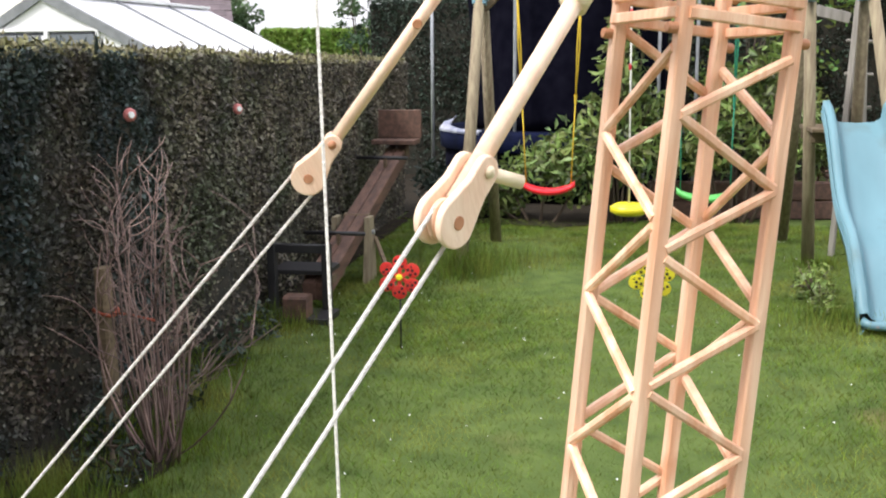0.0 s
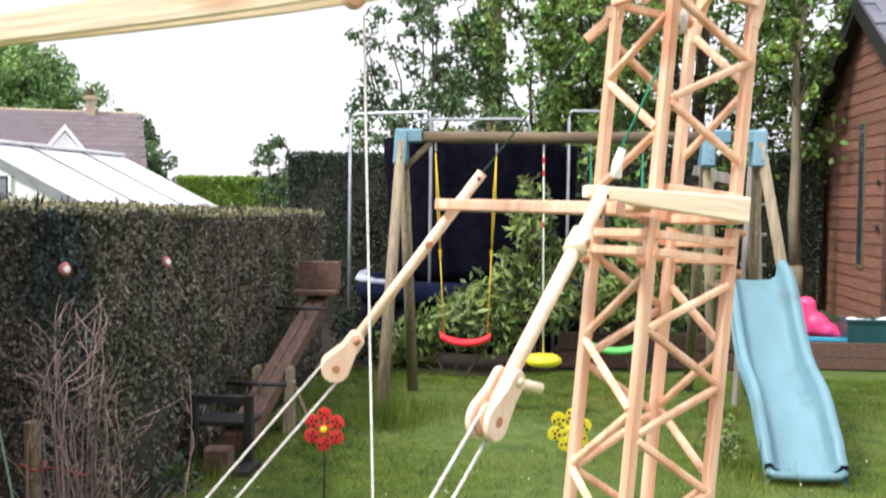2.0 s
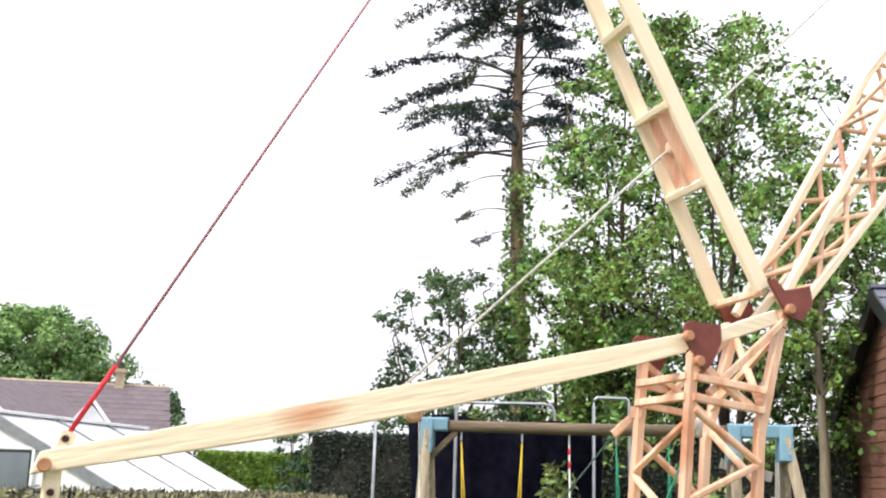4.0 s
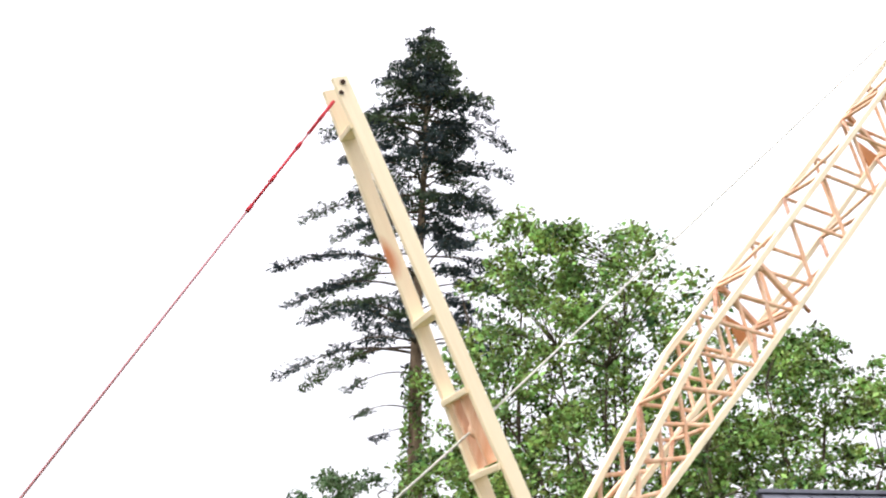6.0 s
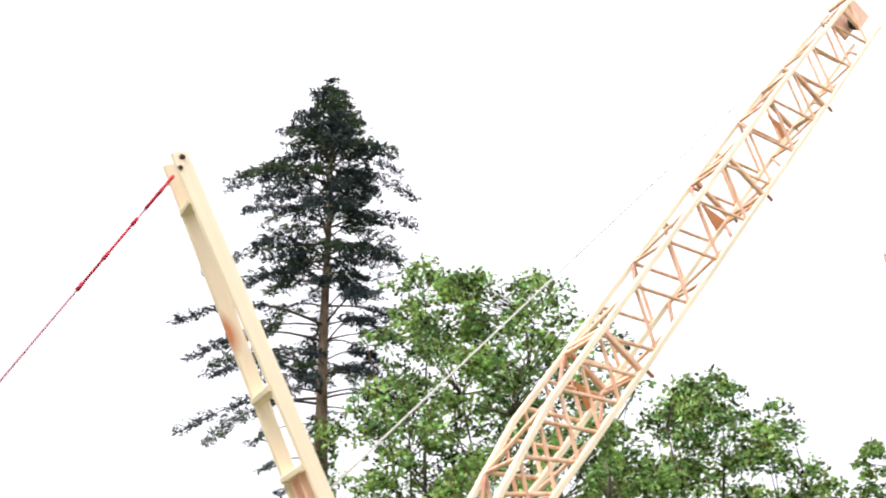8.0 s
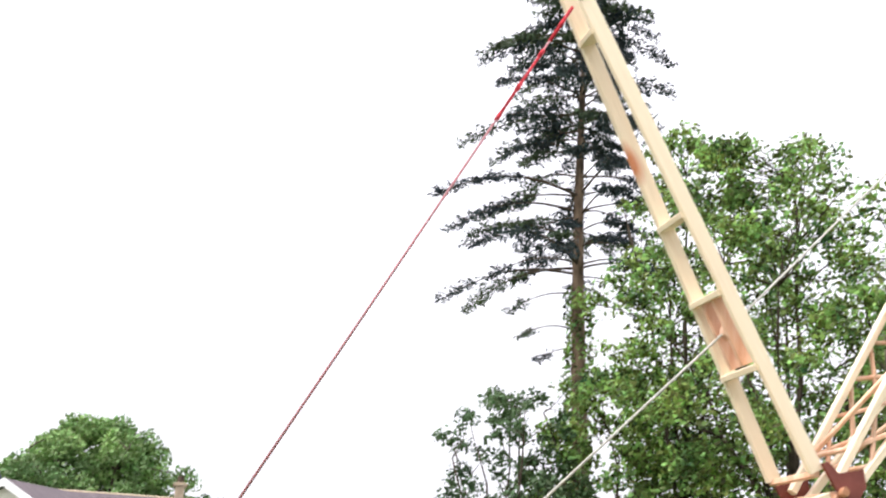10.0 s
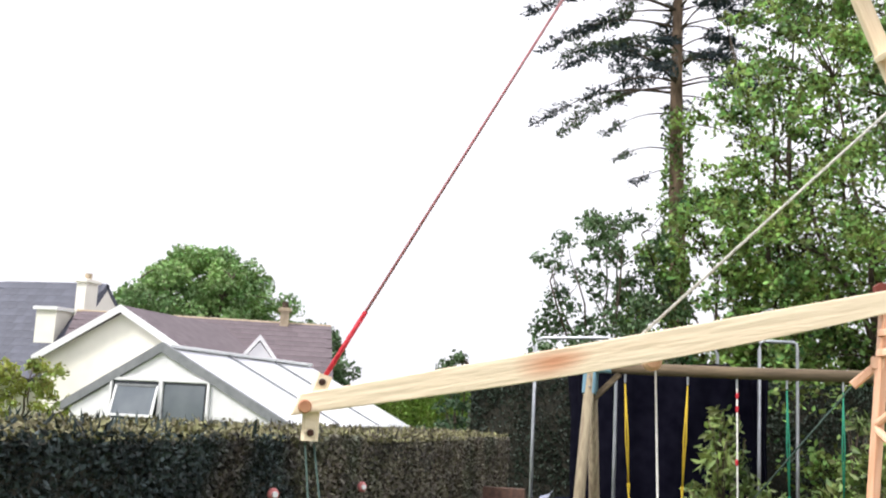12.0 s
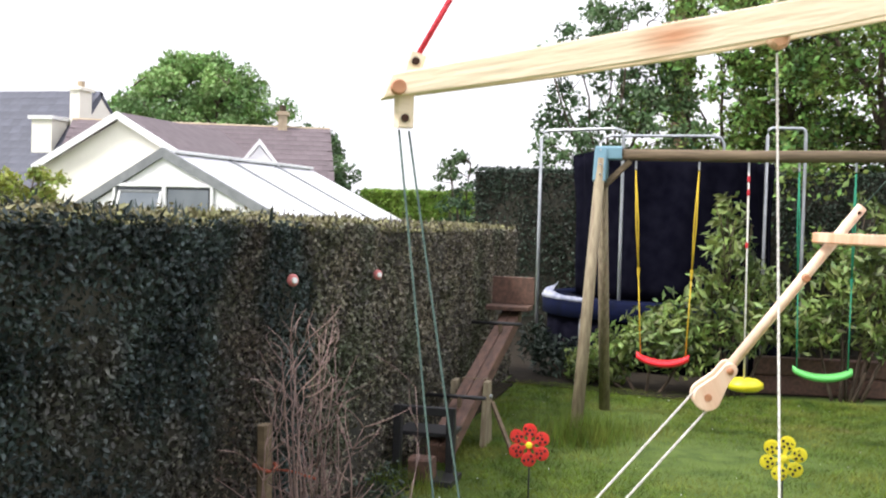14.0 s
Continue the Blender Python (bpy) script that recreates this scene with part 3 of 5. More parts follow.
        for side in (1,):
            a, b, d = chord(s - 0.02, side, False), chord(s - 0.065, side, False), chord(s - 0.04, side, False).lerp(chord(s - 0.04, side, True), 0.6)
            part("gusset_plate", slab(B(), [a, b, d], (0, -0.004, 0)), material("orange_pine", (0.62, 0.25, 0.09), 0.6) if "orange_pine" not in bpy.data.materials else bpy.data.materials["orange_pine"], c, "orange-stained gusset")
    head = bt + bn * 0.012
    for side in (-1, 1):
        bar("boom_head_cheek", head + Vector((0, side * 0.022, 0)) - bd * 0.05, head + Vector((0, side * 0.022, 0)) + bd * 0.03, 0.008, 0.07, up=bn)
    part("sheave", disc(B(), head - bn * 0.02, (0, 1, 0), 0.020, 0.022, 20, 0.3), BLACK, c, "dark boom-head sheave")
    bar("joint_bar", head + Vector((0, -0.03, 0)) + bn * 0.045, head + Vector((0, 0.03, 0)) + bn * 0.045, 0.010, 0.010)

    # hook block hanging plumb below the boom head
    top = head - bn * 0.02 + bd * 0.005
    top = top - bd * 0.02
    hook = top + DOWN * 0.692 + Vector((-0.045, 0, 0))
    for o in (-0.004, 0.004):
        part("rope", tube(B(), [top + Vector((0.01, o, 0)), hook + Vector((0, o, 0))], 0.0006, 6), ROPE, c, "very thin hoist line", True)
    for o in (-0.020, 0.020):
        block = bar("hook_block_cheek", hook + Vector((0, o, 0)) - DOWN * 0.03, hook + Vector((0, o, 0)) + DOWN * 0.055, 0.007, 0.034, up=(1, 0, 0))
        peg(hook + Vector((0, o * 1.2, 0)) + DOWN * 0.01, (0, 1, 0), 0.005, 0.008, block)
    part("sheave", disc(B(), hook + DOWN * 0.01, (0, 1, 0), 0.016, 0.030, 16, 0.3), PINE, c)
    bar("spacer", hook + DOWN * 0.05 + Vector((0, -0.026, 0)), hook + DOWN * 0.05 + Vector((0, 0.026, 0)), 0.010, 0.010)
    part("hook", tube(B(), [hook + DOWN * 0.05 + Vector((0.014 * math.sin(q), 0.0, 0)) + DOWN * (0.030 - 0.014 * math.cos(q)) for q in [0.1 * k for k in range(-30, 18, 4)]], 0.0035, 8), OXIDE, c, "small dark hook", True)

    # standing and running lines
    def line(pts, r, mat, label):
        return part("rope", tube(B(), pts, r, 8), mat, c, label, True)
    sheave = Vector((-0.3385, 0.038, 1.945))
    low = Vector((-0.266, 0.010, 1.30))
    ground_end = low + (low - sheave) * ((low.z - 0.02) / (sheave.z - low.z))
    line([sheave, ground_end], 0.0013, ROPE, "thin white cord")
    line([Vector((-0.400, 0, 1.946)), foot + run * 0.275 + nrm * -0.012, chord(total - 0.02, 0, True)], 0.0017, ROPE, "thin white cord")
    a, b = apex - run.normalized() * 0.026 - nrm * 0.012, tip + up_dir * 0.030
    line([a, b], 0.0017, TIE_CORD, "thin red and grey stay cord")
    line([b, b + (a - b) * 0.085], 0.0025, RED_CORD, "bright red cord whipping")
    line([a, a + (b - a) * 0.075], 0.0026, RED_CORD, "bright red cord whipping")
    line([a + (b - a) * 0.10, a + (b - a) * 0.235], 0.0021, RED_CORD, "bright red cord whipping")
    for f in (0.03, 0.095, 0.165, 0.225):
        line([a + (b - a) * f, a + (b - a) * (f + 0.014)], 0.0031, RED_CORD, "red knot")
    s0 = tip + DOWN * 0.034
    sw = (INV.to_3x3() @ Vector((0.115, 0.083, -0.99))).normalized()
    for o, e in ((-0.004, -0.012), (0.005, 0.020)):
        end = s0 + sw * 1.9 + Vector((e * 3, 0, 0))
        sz, ez = (CRANE @ s0).z, (CRANE @ end).z
        end = s0 + (end - s0) * ((sz - 0.01) / (sz - ez))
        line([s0 + Vector((o, 0, 0)), end], 0.0010, GREEN_CORD, "dark green sling cord")
    bar("stub_arm", (-0.048, 0.050, 2.006), (-0.075, 0.070, 1.971), 0.010, 0.010, mat=PINE)
    bar("ring_bar", (-0.060, 0.046, 2.000), (-0.046, 0.058, 2.000), 0.016, 0.014)
    line([(-0.150, 0.155, 1.815), (-0.073, 0.069, 1.974)], 0.0011, GREEN_CORD, "dark green cord")
    line([(-0.014, -0.030, 2.000), (-0.097, -0.053, 1.824)], 0.0013, GREEN_ROPE, "green cord inside the mast")
    for p in ((-0.020, -0.031, 1.985), (-0.094, -0.0545, 1.8245)):
        part("cord_knot", tube(B(), [Vector(p) + Vector((0, 0, -0.014)), Vector(p), Vector(p) + Vector((0.004, 0, 0.014))], 0.0062, 10, 0.004), WHITE_PAINT, c, "white taped cord end", True)
    return c


crane()

# ---- an unseen wall behind the camera, added to shade the near hedge; it also closes the garden ----
wall = tagged(part("wall_south", slab(B(), [(-7, -2.9, 0), (8, -2.9, 0), (8, -2.6, 0), (-7, -2.6, 0)], (0, 0, 4.6)), RENDER_WALL), "unseen plain cream wall, added to shade the near garden", "wall", kind="structure")

# ---- hedges ----
def hedge(name, lo, hi, leaf, size, count, label, rng, top_mat=None, top_slope=0.0, skip=""):
    """A clipped hedge: a twiggy core, near black for the shade inside, and a skin of small leaves. top_slope: fall of
    the top along y.
    """
    h = thing(name, Matrix.Translation(((lo[0] + hi[0]) / 2, (lo[1] + hi[1]) / 2, 0)), label, "hedge", kind="structure")
    o = np.array([(lo[0] + hi[0]) / 2, (lo[1] + hi[1]) / 2, 0])
    bm = B()
    bmesh.ops.create_cube(bm, size=1)
    bmesh.ops.subdivide_edges(bm, edges=bm.edges[:], cuts=5, use_grid_fill=True)
    for v in bm.verts:
        p = Vector((v.co.x * (hi[0] - lo[0] - 0.07), v.co.y * (hi[1] - lo[1] - 0.07), (v.co.z + 0.5) * (hi[2] - 0.05)))
        p.z -= top_slope * (p.y + (hi[1] - lo[1]) / 2) * (v.co.z + 0.5)
        v.co = p + Vector((noise.noise(p * 3), noise.noise(p * 3 + Vector((5, 5, 5))), 0)) * 0.03
        v.co.z = max(v.co.z, 0)
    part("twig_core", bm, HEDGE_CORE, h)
    sx, sy, sz = hi[0] - lo[0], hi[1] - lo[1], hi[2]
    faces = []
    if "E" not in skip:
        faces.append(("E", sy * sz))
    if "S" not in skip:
        faces.append(("S", sx * sz))
    faces.append(("T", sx * sy * 0.8))
    tot = sum(a for _, a in faces)
    for k, a in faces:
        n = int(count * a / tot)
        r = rng.random((n, 3))
        # fewer leaves low down, so the near-black core shows as shade at the foot
        r[:, 2] **= 0.66
        depth = np.abs(rng.normal(size=n)) * 0.03
        p = np.empty((n, 3))
        if k == "E":
            p[:, 0], p[:, 1], p[:, 2] = hi[0] - depth, lo[1] + r[:, 1] * sy, r[:, 2] * sz
        elif k == "S":
            p[:, 0], p[:, 1], p[:, 2] = lo[0] + r[:, 0] * sx, lo[1] + depth, r[:, 2] * sz
        else:
            p[:, 0], p[:, 1], p[:, 2] = lo[0] + r[:, 0] * sx, lo[1] + r[:, 1] * sy, sz + depth * 0.9 - 0.03
        bumpy = np.array([noise.noise(Vector(q) * 1.6) for q in p]) * 0.05
        if k == "E":
            p[:, 0] += bumpy
        elif k == "S":
            p[:, 1] -= bumpy
        else:
            p[:, 2] += bumpy * 0.6
        p[:, 2] -= top_slope * (p[:, 1] - lo[1]) * np.clip(p[:, 2] / sz, 0, 1)
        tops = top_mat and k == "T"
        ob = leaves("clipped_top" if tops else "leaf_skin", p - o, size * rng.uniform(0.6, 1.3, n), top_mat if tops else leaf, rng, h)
        tagged(ob, kind="stuff")
    if top_mat:
        # uncut shoots standing up from the top
        n = int(sx * sy * 90)
        r = rng.random((n, 2))
        p = np.stack([lo[0] + r[:, 0] * sx, lo[1] + r[:, 1] * sy, sz + rng.random(n) * 0.03 - top_slope * r[:, 1] * sy], 1)
        tagged(leaves("top_shoots", p - o, rng.uniform(0.04, 0.15, n), leaf, rng, h, 0.16, -2.6), kind="stuff")
    return h


rng = np.random.default_rng(3)
hedge("hedge_near", (-2.35, 1.6, 0), (-1.36, 5.9, 1.80), YEW, 0.031, 84000, "tall dark green clipped garden hedge", rng, LIT_HEDGE_TOP, 0.014)
hedge("hedge_brown", (-2.35, 5.88, 0), (-1.37, 12.0, 1.74), BROWN_HEDGE, 0.034, 84000, "tall clipped hedge with browned bare foliage", rng, LIT_HEDGE_TOP, 0.013)
hedge("hedge_far", (-2.74, 15.7, 0), (5.0, 16.5, 2.52), SHADED_LEAF, 0.05, 40000, "tall clipped hedge at the end of the garden, coloured dark for shade", rng)
hedge("hedge_lime", (-7.7, 24.9, 0), (-3.2, 26.0, 2.36), LIME_HEDGE, 0.13, 26000, "bright lime-green hedge beyond the garden", rng)


# ---- trees ----
def limb(bm, a, b, r0, r1, rng, bend=0.12, n=5, sides=6):
    a, b = Vector(a), Vector(b)
    l = (b - a).length
    pts = []
    off = Vector(rng.normal(size=3)) * bend * l
    for i in range(n + 1):
        t = i / n
        pts.append(a.lerp(b, t) + off * (t * (1 - t)))
    tube(bm, pts, r0, sides, r1)
    return pts


def broad_tree(name, at, height, spread, label, leaf, count, size, rng, bare=0.25, clumps=60, trunk=0.14, squash=1.0, dense=0.35, clump=(0.16, 0.30), flat=0.7, bark=None, stems=6):
    """A trunk that parts into steep stems, short twigs from the stems to leaf clumps, and the leaves."""
    t = thing(name, Matrix.Translation(at), label, "tree")
    bm = B()
    fork = Vector((rng.normal() * 0.05, rng.normal() * 0.05, height * 0.16))
    limb(bm, (0, 0, -0.05), fork, trunk, trunk * 0.75, rng, 0.04, 4, 8)
    nodes = []
    for k in range(stems):
        q = math.tau * (k + 0.6 * rng.random()) / stems
        r = spread * (0.12 if k == 0 else rng.uniform(0.35, 0.72))
        end = Vector((math.cos(q) * r, math.sin(q) * r * squash, height * (0.93 if k == 0 else rng.uniform(0.60, 0.88))))
        pts = [fork]
        for n in range(1, 8):
            f = n / 7
            p = fork.lerp(end, f)
            p.x, p.y = end.x * f ** 1.5, end.y * f ** 1.5
            pts.append(p + Vector(rng.normal(size=3)) * 0.05 * spread * 0.4)
        tube(bm, pts, trunk * 0.62, 6, 0.012)
        nodes += pts[1:]
    centres, radii = [], []
    for i in range(clumps):
        z = height * (bare + (1 - bare) * (i + rng.random()) / clumps)
        f = (z / height - bare) / (1 - bare)
        w = spread * (math.sin(math.pi * min(1, 0.18 + 0.80 * f)) ** 0.5)
        q = rng.random() * math.tau
        r = w * math.sqrt(rng.random()) * rng.uniform(0.75, 1.10)
        p = Vector((math.cos(q) * r, math.sin(q) * r * squash, min(z, height * 0.985)))
        near = min(nodes, key=lambda n: (n - p).length + (3.0 if n.z > p.z else 0.0))
        limb(bm, near, p, max(0.010, trunk * 0.11), 0.004, rng, 0.20, 4, 4)
        centres.append(p)
        radii.append(spread * rng.uniform(*clump) * (1.1 - 0.4 * f))
    part("trunk", bm, bark or DARK_BARK, t, smooth=True)
    weights = np.array(radii) ** 2
    pick = rng.choice(len(centres), size=count, p=weights / weights.sum())
    g = rng.normal(size=(count, 3))
    g /= np.linalg.norm(g, axis=1)[:, None]
    g *= (rng.random(count) ** dense)[:, None]
    p = np.array([tuple(c) for c in centres])[pick] + g * np.array(radii)[pick][:, None] * np.array([1, 1, flat])
    # leaves droop at the rim of each clump
    p[:, 2] -= (g[:, 0] ** 2 + g[:, 1] ** 2) * np.array(radii)[pick] * 0.35
    tagged(leaves("crown", p, size * rng.uniform(0.55, 1.35, count), leaf, rng, t, 0.6, 0.25, 0.25), kind="stuff")
    return t


def conifer(at, height, rng):
    t = thing("conifer_tree", Matrix.Translation(at), "tall old conifer with a bare brown trunk and ragged dark boughs", "tree")
    bm = B()
    pts = [(0.10 * math.sin(z * 0.5) * 0.5, 0, z) for z in np.linspace(-0.05, height - 0.25, 14)]
    tube(bm, pts, 0.25, 10, 0.02)
    part("trunk", bm, BARK, t, smooth=True)
    bb = B()
    dark, green = [], []

    def spray(a, b, n, wide, out):
        """Needle tufts strung along a twig, hanging a little below it."""
        f = rng.random(n)
        c = np.array(tuple(a))[None] * (1 - f)[:, None] + np.array(tuple(b))[None] * f[:, None]
        c += rng.normal(size=(n, 3)) * np.array([wide, wide, wide * 0.55]) * (1.15 - 0.6 * f)[:, None]
        c[:, 2] -= 0.05 * rng.random(n)
        out.append(c)

    def bough(z, q, r, rise, bare, thick=1.0):
        d = Vector((math.cos(q), math.sin(q), 0))
        side = Vector((-d.y, d.x, 0))
        bow = rng.uniform(0.04, 0.12) * r
        sway = rng.normal() * 0.08 * r
        pts = [Vector((0, 0, z)) + d * (r * f) + side * (sway * math.sin(f * 2.6)) + Vector((0, 0, rise * f + bow * math.sin(math.pi * f) - 0.16 * r * f ** 3)) for f in [k / 7 for k in range(8)]]
        tube(bb, pts, 0.010 + 0.009 * r, 5, 0.005)
        out = green if rng.random() < 0.38 else dark
        n = int((4 + r * 7) * thick)
        for k in range(n):
            f = bare + (1 - bare) * (k + rng.random()) / n
            i = min(6, int(f * 7))
            p = pts[i].lerp(pts[i + 1], f * 7 - i)
            reach = rng.uniform(0.20, 0.60) * (0.45 + 0.55 * min(1, r)) * (1.15 - 0.55 * f)
            way = (d * rng.uniform(0.3, 1.0) + side * (1 if k % 2 else -1) * rng.uniform(0.4, 1.0)).normalized()
            e = p + way * reach + Vector((0, 0, rng.uniform(-0.16, 0.07) * reach * 2))
            tube(bb, [p, p.lerp(e, 0.5) + Vector((0, 0, 0.02)), e], 0.006, 4, 0.003)
            spray(p, e, int((10 + reach * 44) * thick), 0.065, out)
        spray(pts[5], pts[7], 16, 0.07, out)

    z = 8.9
    while z < height - 0.25:
        dz = height - z
        reach = np.interp(dz, [0, 0.5, 1.0, 1.5, 2.2, 3.5, 6.0], [0.05, 0.32, 0.70, 1.45, 1.8, 2.0, 2.25]) * (0.90 + 0.18 * math.sin(z * 3.1))
        low = dz > 5.4
        n = 6 if low else (7 if dz > 2.5 else 8)
        turn = rng.random() * math.tau
        for k in range(n):
            if rng.random() < (0.22 if low else 0.10):
                continue
            q = turn + math.tau * (k + rng.uniform(-0.3, 0.3)) / n
            r = reach * rng.uniform(0.62, 1.12) * (1.32 if math.cos(q) < -0.3 and dz > 2.4 else 1.0)
            bough(z + rng.uniform(-0.12, 0.12), q, r, rng.uniform(-0.12, 0.16) * r + (0.16 * r if dz < 2 else 0), 0.42 if low else (0.24 if dz > 2 else 0.10))
        z += 0.34 if dz < 4 else 0.42
    spray((0, 0, height - 0.9), (0, 0, height), 60, 0.07, dark)
    # thin lower boughs, nearly bare, with a spray at the tip of each
    for q, r, zz in ((3.25, 3.0, 8.75), (3.0, 1.5, 8.3), (3.6, 1.3, 7.5), (0.2, 1.5, 8.1), (2.9, 0.9, 7.1), (3.2, 1.9, 9.0), (0.5, 1.2, 8.7)):
        bough(zz, q, r, -0.05 * r, 0.74, 0.6)
    tagged(part("boughwork", bb, DARK_BARK, t, smooth=True), kind="stuff")
    for cen, mat, name in ((dark, NEEDLE, "needles"), (green, GREEN_NEEDLE, "green_needles")):
        p = np.concatenate(cen)
        tagged(leaves(name, p, 0.115 * rng.uniform(0.5, 1.3, len(p)), mat, rng, t, 0.36, 0.15, 0.35), kind="stuff")
    # ivy up the trunk
    n = 2200
    z = 1.0 + 7.4 * rng.random(n) ** 0.8
    q = rng.random(n) * math.tau
    r = 0.22 + np.abs(rng.normal(size=n)) * 0.17 * (0.6 + 0.4 * np.sin(z * 2.3))
    tagged(leaves("ivy", np.stack([np.cos(q) * r, np.sin(q) * r, z], 1), 0.12 * rng.uniform(0.6, 1.3, n), ASH_LEAF, rng, t), kind="stuff")


conifer((0.02, 21.9, 0), 17.2, rng)
broad_tree("broadleaf_tree", (3.45, 17.2, 0), 9.6, 3.2, "tall bushy green broadleaf tree behind the garden hedge", ASH_LEAF, 50000, 0.105, rng, 0.14, 330, 0.13, dense=0.8, clump=(0.10, 0.24), flat=0.6, stems=9)
broad_tree("broadleaf_tree", (1.95, 18.3, 0), 10.4, 1.55, "slender green broadleaf tree beside the conifer", ASH_LEAF, 15000, 0.105, rng, 0.10, 150, 0.10, dense=0.8, clump=(0.16, 0.34), flat=0.6, stems=5)
broad_tree("broadleaf_tree", (6.9, 17.6, 0), 7.7, 2.6, "bushy green broadleaf tree behind the shed", ASH_LEAF, 32000, 0.105, rng, 0.25, 200, 0.12, dense=0.8, clump=(0.11, 0.25), flat=0.6, stems=7)
broad_tree("broadleaf_tree", (9.9, 17.6, 0), 6.7, 1.6, "bushy green broadleaf tree behind the shed", ASH_LEAF, 14000, 0.108, rng, 0.15, 90, 0.10, dense=0.6, clump=(0.12, 0.26), flat=0.55)
broad_tree("broadleaf_tree", (4.42, 14.9, 0), 6.3, 0.75, "slim leafy green tree beside the shed", ASH_LEAF, 2400, 0.10, rng, 0.50, 40, 0.15, dense=0.6, bark=MOSSY_BARK, stems=1)
broad_tree("broadleaf_tree", (1.0, 18.6, 0), 6.0, 2.3, "leafy green tree below the conifer", ASH_LEAF, 27000, 0.105, rng, 0.06, 190, 0.10, dense=0.55, clump=(0.10, 0.20), flat=0.55)
broad_tree("orchard_tree", (-0.9, 17.6, 0), 5.4, 1.55, "thin-crowned fruit tree with open twigs", DARK_TREE_LEAF, 10500, 0.095, rng, 0.25, 120, 0.055, dense=0.7, clump=(0.10, 0.24), stems=9)
broad_tree("orchard_tree", (-4.5, 22.5, 0), 3.2, 0.9, "small dark tree beyond the hedge", DARK_TREE_LEAF, 3500, 0.11, rng, 0.2, 70, 0.05, dense=0.8, clump=(0.16, 0.36))
broad_tree("round_tree", (-18.2, 36, 0), 7.5, 3.85, "large round green tree behind the houses", ROUND_LEAF, 78000, 0.17, rng, 0.2, 210, 0.3, dense=0.45, clump=(0.13, 0.25))
broad_tree("dark_tree", (-11.45, 31, 0), 4.35, 1.6, "dark green tree beside the tiled roof", DARK_TREE_LEAF, 22000, 0.14, rng, 0.04, 130, 0.15, clump=(0.20, 0.34), flat=0.85)
broad_tree("garden_shrub", (-12.5, 18.3, 0), 2.5, 1.55, "yellow-green shrub by the white house", SHRUB_LEAF, 6500, 0.12, rng, 0.1, 60, 0.05, dense=0.5, clump=(0.12, 0.26))


# ---- the houses beyond the hedge ----
def gabled(name, at, turn, width, depth, eave, ridge, wall, roof, label, over=0.18, tiles=0.33):
    """A block with a pitched roof whose ridge runs along its local y; the gable faces -y."""
    h = thing(name, Matrix.Translation(at) @ pose(0, 0, 0, 0, 0, turn), label, "house")
    w = width / 2
    part("wall", slab(B(), [(-w, 0, 0), (w, 0, 0), (w, 0, eave), (0, 0, ridge - 0.05), (-w, 0, eave)], (0, depth, 0)), wall, h)
    k = (ridge - eave) / w
    for s in (-1, 1):
        part("roof", slab(B(), [(0, -over, ridge), (s * (w + over), -over, eave - over * k), (s * (w + over), -over, eave - over * k + 0.09), (0, -over, ridge + 0.09)], (0, depth + 2 * over, 0)), roof, h)
        part("verge_board", slab(B(), [(0, -over - 0.03, ridge - 0.07), (s * (w + over), -over - 0.03, eave - over * k - 0.07), (s * (w + over), -over - 0.03, eave - over * k + 0.10), (0, -over - 0.03, ridge + 0.10)], (0, 0.028, 0)), WHITE_PAINT, h)
    return h


def courses(h, origin, along, up, n_along, n_up, mat, size, name="roof_tile"):
    """Courses of lapped tiles on a roof slope."""
    along, up = Vector(along), Vector(up)
    nrm = along.cross(up).normalized()
    bm = B()
    beam(bm, Vector((0, 0, 0)) + up.normalized() * (-size[1] / 2), up.normalized() * size[1] / 2, size[0] * 0.98, 0.02, nrm, 0.1)
    me = bpy.data.meshes.new(name)
    bm.to_mesh(me)
    bm.free()
    me.materials.append(mat)
    for j in range(n_up):
        for i in range(n_along):
            t = new(name, me)
            t.parent = h
            x = (i + 0.5 + (0.5 if j % 2 else 0)) / (n_along + 0.5)
            t.location = Vector(origin) + along * x + up * ((j + 0.5) / n_up) + nrm * 0.012


g = gabled("white_bungalow", (-11.88, 20.8, 0), 0, 3.9, 5.5, 2.70, 3.79, RENDER_WALL, ROOF_TILE, "cream rendered house gable with white verge boards")
tagged(g, category="house")

# long brown roof behind
L = thing("long_house", Matrix.Translation((-9.48, 27.0, -0.07)) @ pose(0, 0, 0, 0, 0, 24), "long low house with a brown tiled roof", "house")
part("wall", slab(B(), [(-6.6, -2.6, 0), (-0.05, -2.6, 0), (-0.05, 2.6, 0), (-6.6, 2.6, 0)], (0, 0, 2.5)), RENDER_WALL, L)
part("gable_wall", slab(B(), [(-0.06, -2.6, 2.5), (-0.06, 2.6, 2.5), (-0.06, 0, 4.0)], (-0.2, 0, 0)), RENDER_WALL, L)
for s in (-1, 1):
    part("roof", slab(B(), [(-6.6, 0, 4.05), (-6.6, s * 2.85, 2.42), (-6.6, s * 2.85, 2.50), (-6.6, 0, 4.13)], (6.7, 0, 0)), ROOF_TILE, L)
courses(L, (-6.6, -2.85, 2.50), (6.7, 0, 0), (0, 2.85, 1.63), 22, 12, ROOF_TILE, (0.30, 0.26))
bm = B()
tube(bm, [(-6.6, 0, 4.115), (0.1, 0, 4.115)], 0.055, 8)
part("ridge_tiles", bm, BUFF, L, "pale mortared ridge")
